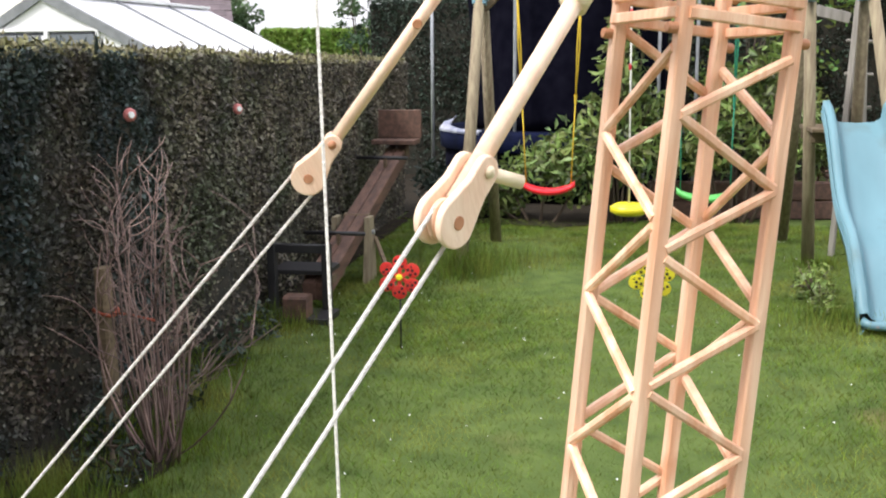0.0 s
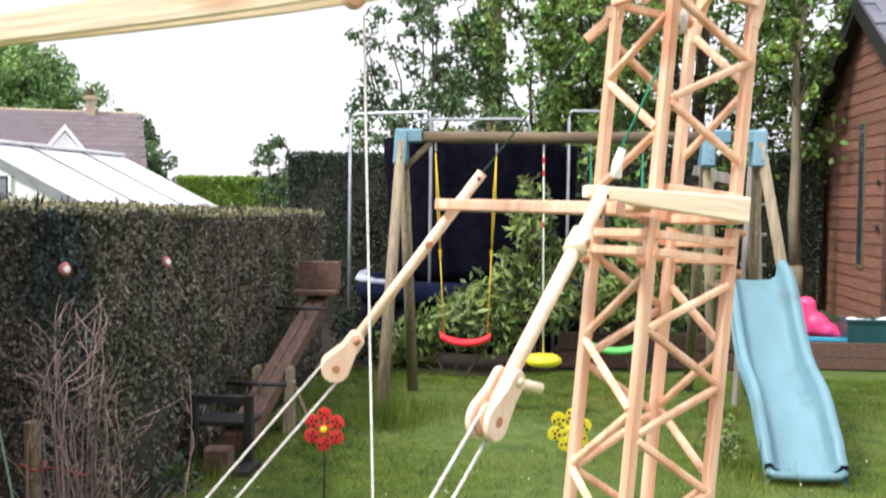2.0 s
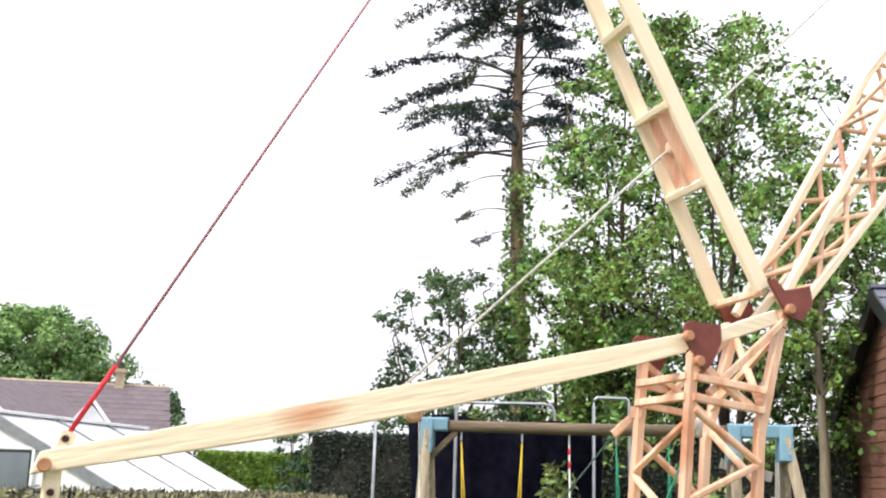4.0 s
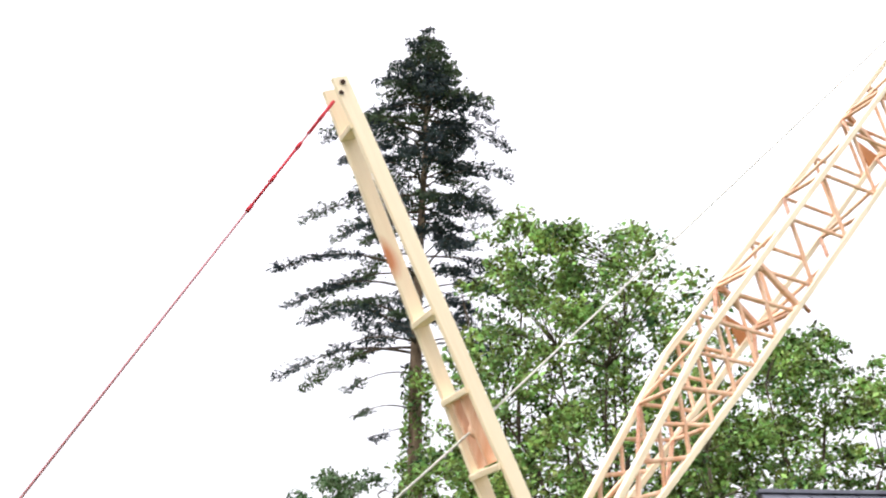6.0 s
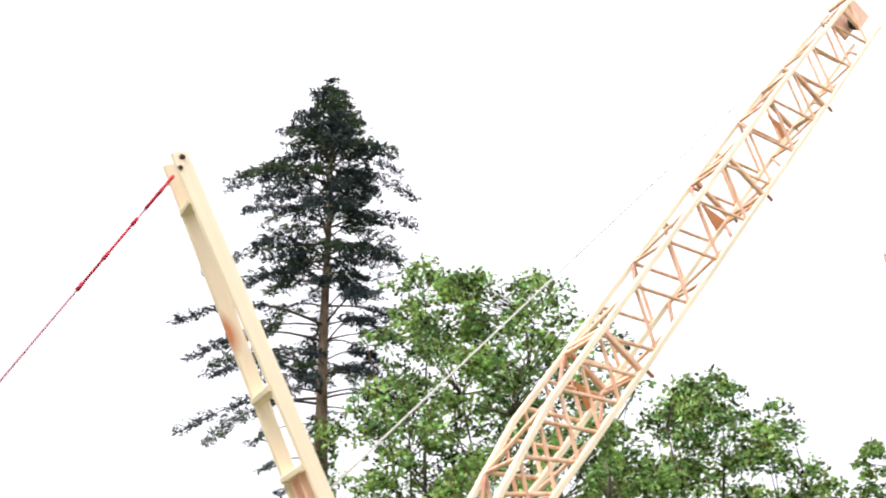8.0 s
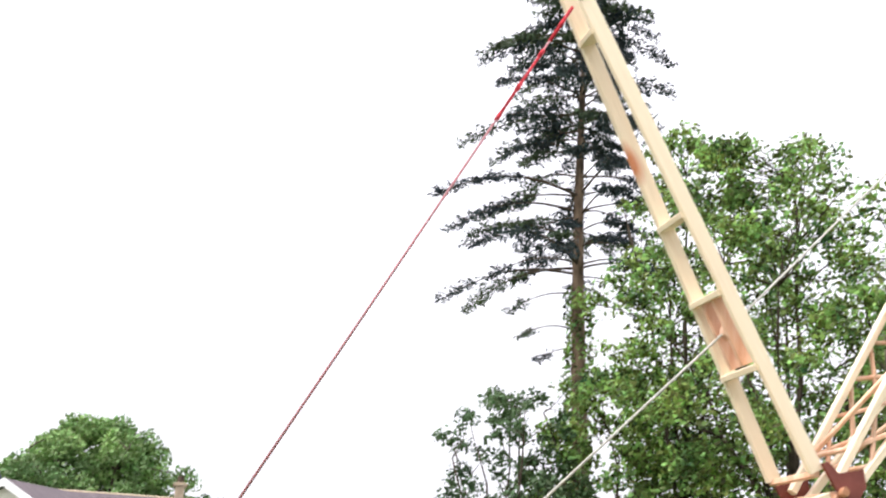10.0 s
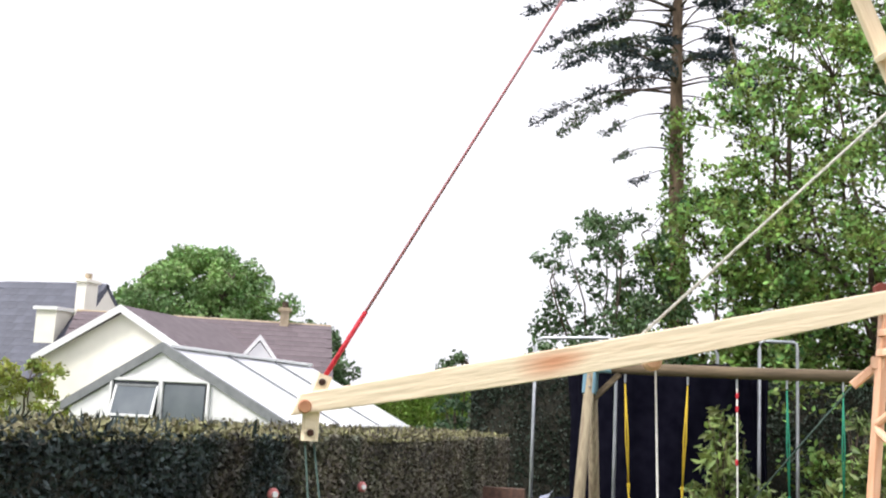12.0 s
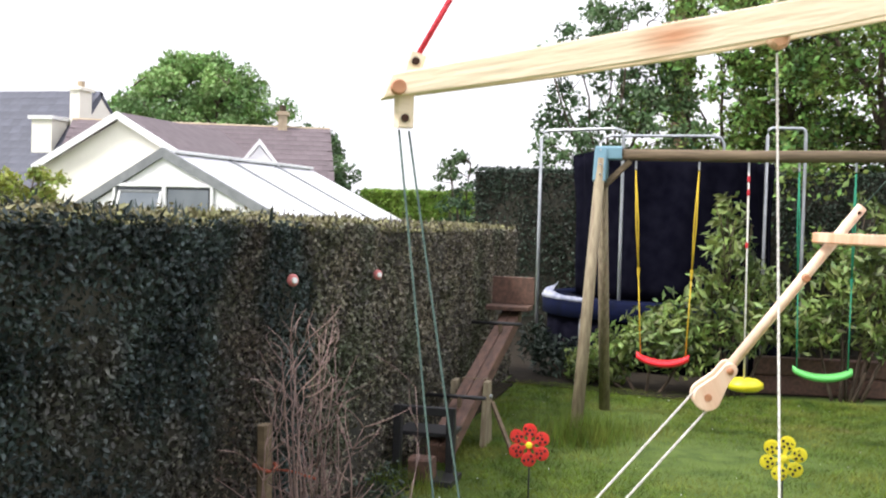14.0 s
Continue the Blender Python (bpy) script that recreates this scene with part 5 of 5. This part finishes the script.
# ---- shed and deck ----
def shed():
    s = thing("garden_shed", Matrix.Translation((5.12, 0, 0)), "brown clapboard garden shed with slate roof and narrow windows", "shed")
    y0, y1, base, eave, ya, za = 12.35, 16.15, 0.30, 3.13, 14.2, 4.40
    part("wall_core", slab(B(), [(0.05, y0, base), (0.05, y1, base), (0.05, y1, eave), (0.05, ya, za - 0.05), (0.05, y0, eave)], (3.2, 0, 0)), BROWN_WOOD, s)
    n = 27
    for i in range(n):
        z = base + 0.15 * i
        if z > za - 0.2:
            break
        lo, hi = y0, y1
        if z > eave - 0.1:
            f = (z + 0.12 - eave) / (za - eave)
            lo, hi = y0 + (ya - y0) * f, y1 + (ya - y1) * f
        if hi - lo < 0.2:
            continue
        part("board", slab(B(), [(0.048, lo, z), (0.018, lo, z), (0.030, lo, z + 0.148), (0.048, lo, z + 0.148)], (0, hi - lo, 0)), SHED_BOARD, s)
        if z < eave - 0.2:
            part("board", slab(B(), [(0.0, y0 - 0.002, z), (0.0, y0 - 0.032, z), (0.0, y0 - 0.020, z + 0.148), (0.0, y0 - 0.002, z + 0.148)], (3.2, 0, 0)), SHED_BOARD, s)
    part("corner_trim", beam(B(), (0.015, y1, base), (0.015, y1, eave), 0.07, 0.07, up=(1, 0, 0)), BEAM_WOOD, s)
    part("corner_trim", beam(B(), (0.015, y0 - 0.01, base), (0.015, y0 - 0.01, eave), 0.07, 0.07, up=(1, 0, 0)), BEAM_WOOD, s)
    # narrow window and the door edge on the gable wall
    w = part("window_frame", slab(B(), [(0.004, 14.20, 1.02), (0.004, 14.46, 1.02), (0.004, 14.46, 2.92), (0.004, 14.20, 2.92)], (0.03, 0, 0)), BEAM_WOOD, s)
    part("pane", slab(B(), [(-0.004, 14.24, 1.08), (-0.004, 14.42, 1.08), (-0.004, 14.42, 2.86), (-0.004, 14.24, 2.86)], (0.012, 0, 0)), GLASS_DARK, w)
    dd = part("door", slab(B(), [(0.002, 12.55, 0.34), (0.002, 13.42, 0.34), (0.002, 13.42, 2.75), (0.002, 12.55, 2.75)], (0.02, 0, 0)), BROWN_WOOD, s)
    part("door_pane", slab(B(), [(-0.006, 12.7, 0.7), (-0.006, 13.25, 0.7), (-0.006, 13.25, 2.6), (-0.006, 12.7, 2.6)], (0.012, 0, 0)), GLASS_DARK, dd)
    for z in (1.55, 2.10):
        part("latch", disc(B(), (-0.012, 13.60, z), (1, 0, 0), 0.035, 0.03, 12), BLACK_TRIM, s)
    # roof slopes and barge boards
    for s_, ye in ((-1, y0 - 0.42), (1, y1 + 0.42)):
        k = (za - eave) / (y1 - ya)
        ze = za - k * abs(ye - ya)
        part("roof", slab(B(), [(-0.15, ya, za), (-0.15, ye, ze), (-0.15, ye, ze + 0.07), (-0.15, ya, za + 0.08)], (3.9, 0, 0)), SHED_SLATE, s)
        part("barge_board", slab(B(), [(-0.18, ya, za - 0.16), (-0.18, ye, ze - 0.16), (-0.18, ye, ze + 0.085), (-0.18, ya, za + 0.095)], (0.03, 0, 0)), BLACK_TRIM, s, "black painted barge board")
        part("soffit", slab(B(), [(-0.145, ya, za - 0.05), (-0.145, ye, ze - 0.05), (-0.145, ye, ze - 0.02), (-0.145, ya, za - 0.02)], (0.15, 0, 0)), BLACK_TRIM, s)
        if s_ < 0:
            # slates on the slope that faces the garden
            along, up = Vector((3.8, 0, 0)), Vector((0, ya - ye, za - ze))
            courses(s, (-0.13, ye, ze + 0.075), along, up, 12, 9, SHED_SLATE, (0.35, 0.30), "slate")
    part("ridge", beam(B(), (-0.18, ya, za + 0.10), (3.75, ya, za + 0.10), 0.20, 0.05), SHED_SLATE, s)


shed()
dk = tagged(new("deck"), "low brown timber deck before the shed", "deck", kind="structure")
for k in range(15):
    part("board", beam(B(), (3.35, 12.33 + 0.147 * k, 0.285), (5.08, 12.33 + 0.147 * k, 0.285), 0.14, 0.03), BROWN_WOOD, dk)
for z in (0.075, 0.205):
    part("fascia", beam(B(), (3.33, 12.25, z), (5.10, 12.25, z), 0.03, 0.125), BROWN_WOOD, dk)
    part("fascia", beam(B(), (3.33, 12.27, z), (3.33, 14.5, z), 0.03, 0.125), BROWN_WOOD, dk)
bed = tagged(new("raised_bed_edge"), "old brown timber edging of a raised bed", "raised bed", kind="structure")
for k, z in enumerate((0.10, 0.30)):
    part("sleeper", beam(B(), (1.25, 11.95, z), (3.28, 12.15, z), 0.12, 0.19), BROWN_WOOD, bed)

# toy animal, tray and crate on the deck
p = thing("toy_animal", Matrix.Translation((4.20, 12.80, 0.30)) @ pose(0, 0, 0, 0, 0, -25), "pink plastic rocking toy on the deck", "toy")
bm = B()
for c, r, sc in (((-0.10, 0, 0.37), 0.105, (1.15, 0.9, 0.95)), ((-0.19, 0, 0.35), 0.06, (1.2, 1.0, 0.8)), ((-0.08, 0, 0.25), 0.12, (0.95, 0.85, 1.2)), ((0, 0, 0.15), 0.15, (1.15, 0.85, 0.95)), ((0.12, 0, 0.09), 0.12, (1.4, 1.0, 0.7)), ((0.25, 0, 0.045), 0.07, (1.5, 1.1, 0.6)), ((-0.12, 0, 0.065), 0.09, (1.1, 1.5, 0.72))):
    r0 = bmesh.ops.create_uvsphere(bm, u_segments=18, v_segments=12, radius=r)
    for v in r0["verts"]:
        v.co = Vector((v.co.x * sc[0] + c[0], v.co.y * sc[1] + c[1], v.co.z * sc[2] + c[2]))
skin = part("toy_body", bm, PINK_PLASTIC, p, smooth=True).modifiers.new("one_skin", "REMESH")
skin.mode, skin.voxel_size, skin.use_smooth_shade = "VOXEL", 0.02, True
soft = p.children[0].modifiers.new("soft", "SMOOTH")
soft.factor, soft.iterations = 0.8, 8
part("eye", disc(B(), (-0.17, -0.09, 0.43), (0.3, 1, 0), 0.018, 0.01, 12), WHITE_PAINT, p)
t = thing("tray", Matrix.Translation((4.22, 12.50, 0.30)), "shallow cyan plastic tray on the deck", "tray")
part("tray_base", beam(B(), (-0.26, 0, 0.012), (0.34, 0, 0.012), 0.28, 0.022), CYAN_PLASTIC, t)
part("tray_rim", beam(B(), (-0.28, -0.15, 0.03), (0.36, -0.15, 0.03), 0.02, 0.04), CYAN_PLASTIC, t)
t = thing("storage_crate", Matrix.Translation((4.72, 12.48, 0.30)), "dark teal plastic crate with white cloth inside", "crate")
bm = B()
for a, b in (((-0.28, -0.17), (0.28, -0.17)), ((0.28, -0.17), (0.28, 0.17)), ((0.28, 0.17), (-0.28, 0.17)), ((-0.28, 0.17), (-0.28, -0.17))):
    slab(bm, [(a[0], a[1], 0), (b[0], b[1], 0), (b[0] * 1.1, b[1] * 1.1, 0.25), (a[0] * 1.1, a[1] * 1.1, 0.25)], (0.006, 0.006, 0))
part("crate_body", bm, TEAL_PLASTIC, t)
part("rim", beam(B(), (-0.33, -0.195, 0.25), (0.33, -0.195, 0.25), 0.02, 0.03), TEAL_PLASTIC, t)
part("crate_floor", beam(B(), (-0.27, 0, 0.012), (0.27, 0, 0.012), 0.33, 0.02), TEAL_PLASTIC, t)
bm = B()
bmesh.ops.create_grid(bm, x_segments=14, y_segments=10, size=1)
for v in bm.verts:
    v.co = Vector((v.co.x * 0.27 + 0.02, v.co.y * 0.16, 0.22 + 0.09 * noise.noise(Vector((v.co.x * 2.2, v.co.y * 2.2, 1)))))
so = part("cloth", bm, WHITE_PAINT, t, smooth=True).modifiers.new("thickness", "SOLIDIFY")
so.thickness = 0.01


# ---- seesaw by the hedge ----
def seesaw():
    s = thing("seesaw", Matrix.Translation((-1.03, 8.6, 0)), "old brown timber seesaw leaning along the hedge", "seesaw")
    lo, hi = Vector((0.03, -1.25, 0.15)), Vector((-0.02, 1.62, 0.86))
    d = (hi - lo).normalized()
    for o in (-0.045, 0.045):
        part("plank", beam(B(), lo + Vector((o, 0, 0)), hi + Vector((o, 0, 0)), 0.086, 0.13), BROWN_WOOD, s)
    for f in (0.05, 0.42, 0.95):
        q = lo.lerp(hi, f) + Vector((0, 0, 0.03))
        part("cross_block", beam(B(), q + Vector((-0.10, 0, 0)), q + Vector((0.10, 0, 0)), 0.10, 0.06), BEAM_WOOD, s)
    for f in (0.22, 0.78):
        q = lo.lerp(hi, f) + Vector((0, 0, 0.14))
        part("grip_bar", tube(B(), [q + Vector((-0.26, 0, 0)), q + Vector((0.20, 0, 0))], 0.016, 8), BLACK_TRIM, s, smooth=True)
        part("grip_post", beam(B(), q + Vector((0, 0, -0.14)), q, 0.03, 0.03), BEAM_WOOD, s)
    # tapered trestle
    for o in (-0.13, 0.13):
        part("trestle", slab(B(), [(o - 0.02, -0.30, 0), (o - 0.02, -0.02, 0), (o - 0.02, -0.08, 0.50), (o - 0.02, -0.22, 0.50)], (0.04, 0, 0)), OLD_WOOD, s)
    part("axle", tube(B(), [(-0.17, -0.14, 0.38), (0.17, -0.14, 0.38)], 0.018, 8), STEEL, s)
    part("prop", beam(B(), (0.15, -0.05, 0.32), (0.42, -0.55, 0.03), 0.03, 0.03), BEAM_WOOD, s)
    # seat back at the raised end, seat box at the low end
    part("seat_back", beam(B(), hi + Vector((-0.20, 0.02, 0.24)), hi + Vector((0.20, 0.02, 0.24)), 0.05, 0.26), BROWN_WOOD, s)
    part("seat_board", beam(B(), hi + Vector((-0.20, -0.16, 0.09)), hi + Vector((0.20, -0.16, 0.09)), 0.26, 0.04), BROWN_WOOD, s)
    part("seat_back", beam(B(), lo + Vector((-0.30, -0.02, 0.30)), lo + Vector((0.12, -0.02, 0.30)), 0.05, 0.06), BLACK_TRIM, s)
    for o in (-0.28, 0.10):
        part("seat_post", beam(B(), (o + 0.02, -1.27, 0.0), (o + 0.02, -1.27, 0.48), 0.06, 0.06), BLACK_TRIM, s)
    part("seat_board", beam(B(), (-0.28, -1.10, 0.28), (0.12, -1.10, 0.28), 0.30, 0.03), BLACK_TRIM, s)
    part("stop_block", beam(B(), (-0.10, -1.48, 0.10), (0.06, -1.48, 0.10), 0.14, 0.16), BROWN_WOOD, s)
    part("ground_board", beam(B(), (-0.22, -1.40, 0.02), (0.20, -1.40, 0.02), 0.30, 0.04), BLACK_TRIM, s)


seesaw()


# ---- windmill flowers, stake, bare shrub, hedge ornaments ----
def flower(at, head, mat, centre, label, turn):
    f = thing("windmill_flower", Matrix.Translation(at), label, "garden windmill", "windmill flowers")
    part("stem", tube(B(), [(0, 0.012, -0.02), (0, 0.012, head)], 0.005, 8), BLACK, f, smooth=True)
    for k in range(6):
        q = math.tau * k / 6 + turn
        c = Vector((math.cos(q) * 0.088, 0, head + math.sin(q) * 0.088))
        bm = disc(B(), c, (0.10 * math.sin(q), 1, 0.12), 0.0445, 0.008, 20, 0.3)
        beam(bm, (0, 0, head), c, 0.022, 0.006, up=(0, 1, 0))
        petal = part("petal", bm, mat, f)
        for j in range(5):
            a = math.tau * j / 5 + q
            r = 0.027 if j else 0.0
            h = c + Vector((math.cos(a) * r, -0.0055, math.sin(a) * r))
            part("petal_hole", disc(B(), h, (0, 1, 0), 0.0085, 0.003, 10), BLACK, petal)
    part("hub", disc(B(), (0, -0.012, head), (0, 1, 0), 0.020, 0.02, 14, 0.3), centre, f)


flower((-0.24, 6.59, 0), 0.435, RED_PETAL, YELLOW_PLASTIC, "red petalled plastic windmill flower on a black stem", 0.5)
flower((1.215, 6.62, 0), 0.47, YELLOW_PETAL, YELLOW_PETAL, "yellow petalled plastic windmill flower on a black stem", 0.3)
st = tagged(part("fence_stake", beam(B(), (-1.20, 4.92, -0.03), (-1.21, 4.92, 0.80), 0.085, 0.05, cut=0.2), BEAM_WOOD), "weathered grey wooden stake by the hedge", "stake")
sh = thing("bare_shrub", Matrix.Translation((-0.86, 4.72, 0)), "leafless shrub of thin upright brown twigs", "shrub")
rr = np.random.default_rng(12)
for k in range(27):
    bm = B()
    q = rr.random() * math.tau
    tipz = rr.uniform(0.85, 1.30)
    lean = rr.uniform(0.03, 0.23)
    if k == 0:
        tip = Vector((0.42, 0.05, 1.05))
    else:
        tip = Vector((math.cos(q) * lean, math.sin(q) * lean, tipz))
    base = Vector((math.cos(q) * 0.06, math.sin(q) * 0.06, -0.02))
    pts = limb(bm, base, tip, rr.uniform(0.004, 0.008), 0.0014, rr, 0.42, 8, 6)
    for j in range(9):
        a = pts[rr.integers(3, 9)]
        limb(bm, a, a + Vector((rr.normal() * 0.09, rr.normal() * 0.09, rr.uniform(0.04, 0.20))), 0.0026, 0.0011, rr, 0.3, 4, 5)
    part("twig", bm, TWIG, sh, smooth=True)
loop = [(-1.205 + 0.055 * math.cos(q), 4.92 + 0.04 * math.sin(q), 0.60 + 0.012 * math.sin(2 * q)) for q in [math.tau * k / 14 for k in range(15)]]
tie = part("plant_tie", tube(B(), loop, 0.009, 6), TIE_ORANGE, smooth=True)
tagged(tie, "faded orange tie holding the shrub to the stake", "plant tie")
part("tie_end", tube(B(), [(-1.16, 4.89, 0.60), (-1.03, 4.80, 0.625), (-0.88, 4.73, 0.62)], 0.006, 6), TIE_ORANGE, tie, smooth=True)
for y, z in ((5.5, 1.44), (6.92, 1.40)):
    o = thing("hedge_ornament", Matrix.Translation((-1.33, y, z)), "small pink and white ornament hung in the hedge", "ornament", "hedge ornaments")
    part("ornament_ring", disc(B(), (0.0, 0, 0), (1, -0.7, 0.1), 0.034, 0.03, 16, 0.35), DUSTY_PINK, o, smooth=True)
    part("ornament_centre", disc(B(), (0.014, -0.010, 0), (1, -0.7, 0.1), 0.017, 0.016, 14), WHITE_PAINT, o)


# ---- shrubs behind the swings ----
def shrub(name, at, clumps, leaf, count, size, label, rng, stems=True):
    s = thing(name, Matrix.Translation(at), label, "shrub")
    bm = B()
    for c, r in clumps:
        limb(bm, (c[0] * 0.3, c[1] * 0.3, -0.03), c, 0.022, 0.006, rng, 0.1, 5, 6)
        for k in range(6):
            e = Vector(c) + Vector(rng.normal(size=3)) * r * 0.5
            limb(bm, Vector(c) * 0.7, e, 0.008, 0.003, rng, 0.12, 3, 5)
    tagged(part("branchwork", bm, DARK_BARK, s, smooth=True), kind="stuff")
    w = np.array([r for _, r in clumps]) ** 2
    pick = rng.choice(len(clumps), size=count, p=w / w.sum())
    g = rng.normal(size=(count, 3))
    g /= np.linalg.norm(g, axis=1)[:, None]
    g *= (rng.random(count) ** 0.45)[:, None]
    p = np.array([c for c, _ in clumps])[pick] + g * np.array([r for _, r in clumps])[pick][:, None]
    p[:, 2] = np.maximum(p[:, 2], 0.03)
    tagged(leaves("foliage", p, size * rng.uniform(0.6, 1.3, count), leaf, rng, s, 0.34, 0.1), kind="stuff")


rng = np.random.default_rng(8)
shrub("laurel_bush", (0.95, 11.6, 0), [((0.0, 0, 1.55), 0.30), ((-0.02, 0, 1.98), 0.17), ((0.02, 0.1, 1.75), 0.22), ((-0.2, 0, 1.1), 0.27), ((0.25, 0.1, 1.25), 0.25), ((0.1, 0, 0.8), 0.42), ((-0.45, 0.1, 0.75), 0.36), ((0.55, 0.1, 0.85), 0.4)],
      LAUREL, 1800, 0.135, "tall glossy laurel bush with pale shoots", rng)
shrub("laurel_bush", (0.15, 11.5, 0), [((0, 0, 0.55), 0.36), ((-0.35, 0.1, 0.40), 0.30), ((0.4, 0, 0.5), 0.36), ((-0.65, 0.2, 0.25), 0.25)], LAUREL, 1050, 0.13, "low leafy green bush under the swings", rng)
shrub("laurel_bush", (2.1, 11.75, 0), [((0, 0, 1.1), 0.36), ((0.3, 0, 1.45), 0.34), ((0.45, 0.1, 1.8), 0.22), ((-0.25, 0, 0.75), 0.33), ((0.65, 0.1, 1.1), 0.33), ((0.35, 0, 0.7), 0.3), ((0.2, 0.1, 2.0), 0.16)], LAUREL, 1400, 0.135, "leafy green bush behind the swings", rng)
shrub("laurel_bush", (3.0, 12.9, 0), [((0, 0, 0.8), 0.4), ((-0.2, 0, 1.35), 0.32), ((-0.35, 0.2, 1.1), 0.35), ((0.2, 0, 0.6), 0.35)], LAUREL, 1100, 0.14, "leafy green bush by the deck", rng)
shrub("low_plant", (-0.55, 11.9, 0), [((0, 0, 0.16), 0.22), ((0.3, 0, 0.14), 0.2)], LAUREL, 420, 0.10, "low leafy plant by the trampoline", rng)
shrub("low_plant", (-0.95, 12.2, 0), [((0, 0, 0.22), 0.28), ((-0.2, 0.1, 0.35), 0.25), ((0.25, 0.2, 0.2), 0.25)], SHADED_LEAF, 800, 0.10, "leafy plant between hedge and trampoline, coloured dark for shade", rng)
shrub("low_plant", (2.35, 8.15, 0), [((0, 0, 0.08), 0.16), ((0.05, 0.3, 0.10), 0.16), ((0.02, -0.3, 0.05), 0.12)], LAUREL, 420, 0.06, "weeds growing beside the slide", rng)
shrub("low_plant", (-0.95, 4.45, 0), [((0, 0, 0.06), 0.15), ((-0.2, 0.3, 0.10), 0.18), ((-0.15, 0.9, 0.1), 0.16), ((-0.18, 1.6, 0.10), 0.16), ((-0.2, 2.2, 0.1), 0.16)], SHADED_LEAF, 700, 0.05, "weeds along the foot of the hedge", rng)


# ---- grass ----
def grass(name, n, area, height, width, rng, lean=0.5, centre=None, spread=None):
    if centre is None:
        x = area[0] + (area[1] - area[0]) * rng.random(n)
        y = area[2] + (area[3] - area[2]) * rng.random(n) ** 0.95
    else:
        x, y = centre[0] + rng.normal(size=n) * spread, centre[1] + rng.normal(size=n) * spread
    if centre is None:
        worn = np.exp(-((x - 0.68) / 0.50) ** 2 - ((y - 8.72) / 0.24) ** 2) + np.exp(-((x - 1.6) / 0.4) ** 2 - ((y - 8.6) / 0.18) ** 2) + 0.8 * np.exp(-((x - 2.7) / 0.35) ** 2 - ((y - 7.05) / 0.2) ** 2)
        edge = np.interp(y, [2.4, 4.1, 4.75, 5.2, 6.6], [-1.0, -0.80, -0.76, -0.96, -1.12]) + 0.06 * np.sin(y * 7.3) + 0.04 * np.sin(y * 17.0)
        worn += np.clip((edge - x) / 0.28, 0, 1)
        keep = rng.random(n) > worn * 0.85
        x, y, n = x[keep], y[keep], int(keep.sum())
    h = height * rng.uniform(0.45, 1.25, n) * (1 + 0.35 * np.sin(x * 2.3 + 1.7 * np.sin(y * 1.1)) * np.cos(y * 1.9))
    q = rng.random(n) * math.tau
    b = rng.random(n) * math.tau
    w = width * (0.7 + 0.06 * y)
    v = np.empty((n, 3, 3))
    v[:, 0] = np.stack([x - np.cos(q) * w, y - np.sin(q) * w, np.full(n, -0.012)], 1)
    v[:, 1] = np.stack([x + np.cos(q) * w, y + np.sin(q) * w, np.full(n, -0.012)], 1)
    v[:, 2] = np.stack([x + np.cos(b) * h * lean, y + np.sin(b) * h * lean, h], 1)
    me = bpy.data.meshes.new(name)
    me.vertices.add(n * 3)
    me.vertices.foreach_set("co", v.reshape(-1))
    me.loops.add(n * 3)
    me.loops.foreach_set("vertex_index", np.arange(n * 3, dtype=np.int32))
    me.polygons.add(n)
    me.polygons.foreach_set("loop_start", np.arange(0, n * 3, 3, dtype=np.int32))
    me.update(calc_edges=True)
    me.materials.append(BLADE)
    return new(name, me)


tagged(grass("lawn_grass", 330000, (-1.45, 5.6, 1.2, 11.6), 0.030, 0.0022, rng, 1.3), "short mown green grass of the lawn", "grass", kind="stuff")
for c, n, h, sp in (((-0.17, 8.8), 900, 0.22, 0.16), ((0.05, 9.2), 500, 0.16, 0.25), ((-1.15, 5.5), 500, 0.16, 0.12), ((-1.12, 4.25), 700, 0.20, 0.13), ((-0.95, 4.1), 500, 0.16, 0.13), ((-1.2, 3.7), 900, 0.24, 0.16), ((-1.15, 4.9), 500, 0.20, 0.10), ((-1.2, 6.1), 500, 0.14, 0.12), ((-0.95, 5.05), 300, 0.10, 0.10), ((-0.78, 4.35), 500, 0.07, 0.12), ((-0.80, 4.85), 500, 0.07, 0.12), ((-0.98, 5.5), 500, 0.07, 0.14), ((-1.05, 6.2), 500, 0.07, 0.15), ((-1.10, 6.9), 500, 0.07, 0.15), ((-1.15, 7.0), 500, 0.18, 0.12), ((2.45, 7.6), 600, 0.15, 0.2), ((2.6, 9.5), 400, 0.14, 0.12)):
    tagged(grass("grass_tuft", n, None, h, 0.0022, rng, 0.35, c, sp), "tuft of long uncut grass", "grass", kind="stuff")
n = 260
dx = np.stack([rng.uniform(-1.0, 3.6, n), 4.0 + 7 * rng.random(n), rng.uniform(0.03, 0.06, n)], 1)
tagged(leaves("daisy_flowers", dx, rng.uniform(0.007, 0.015, n), WHITE_PAINT, rng, None, 0.8, 0, 0.7), "small white daisies scattered in the lawn", "flowers", kind="stuff")
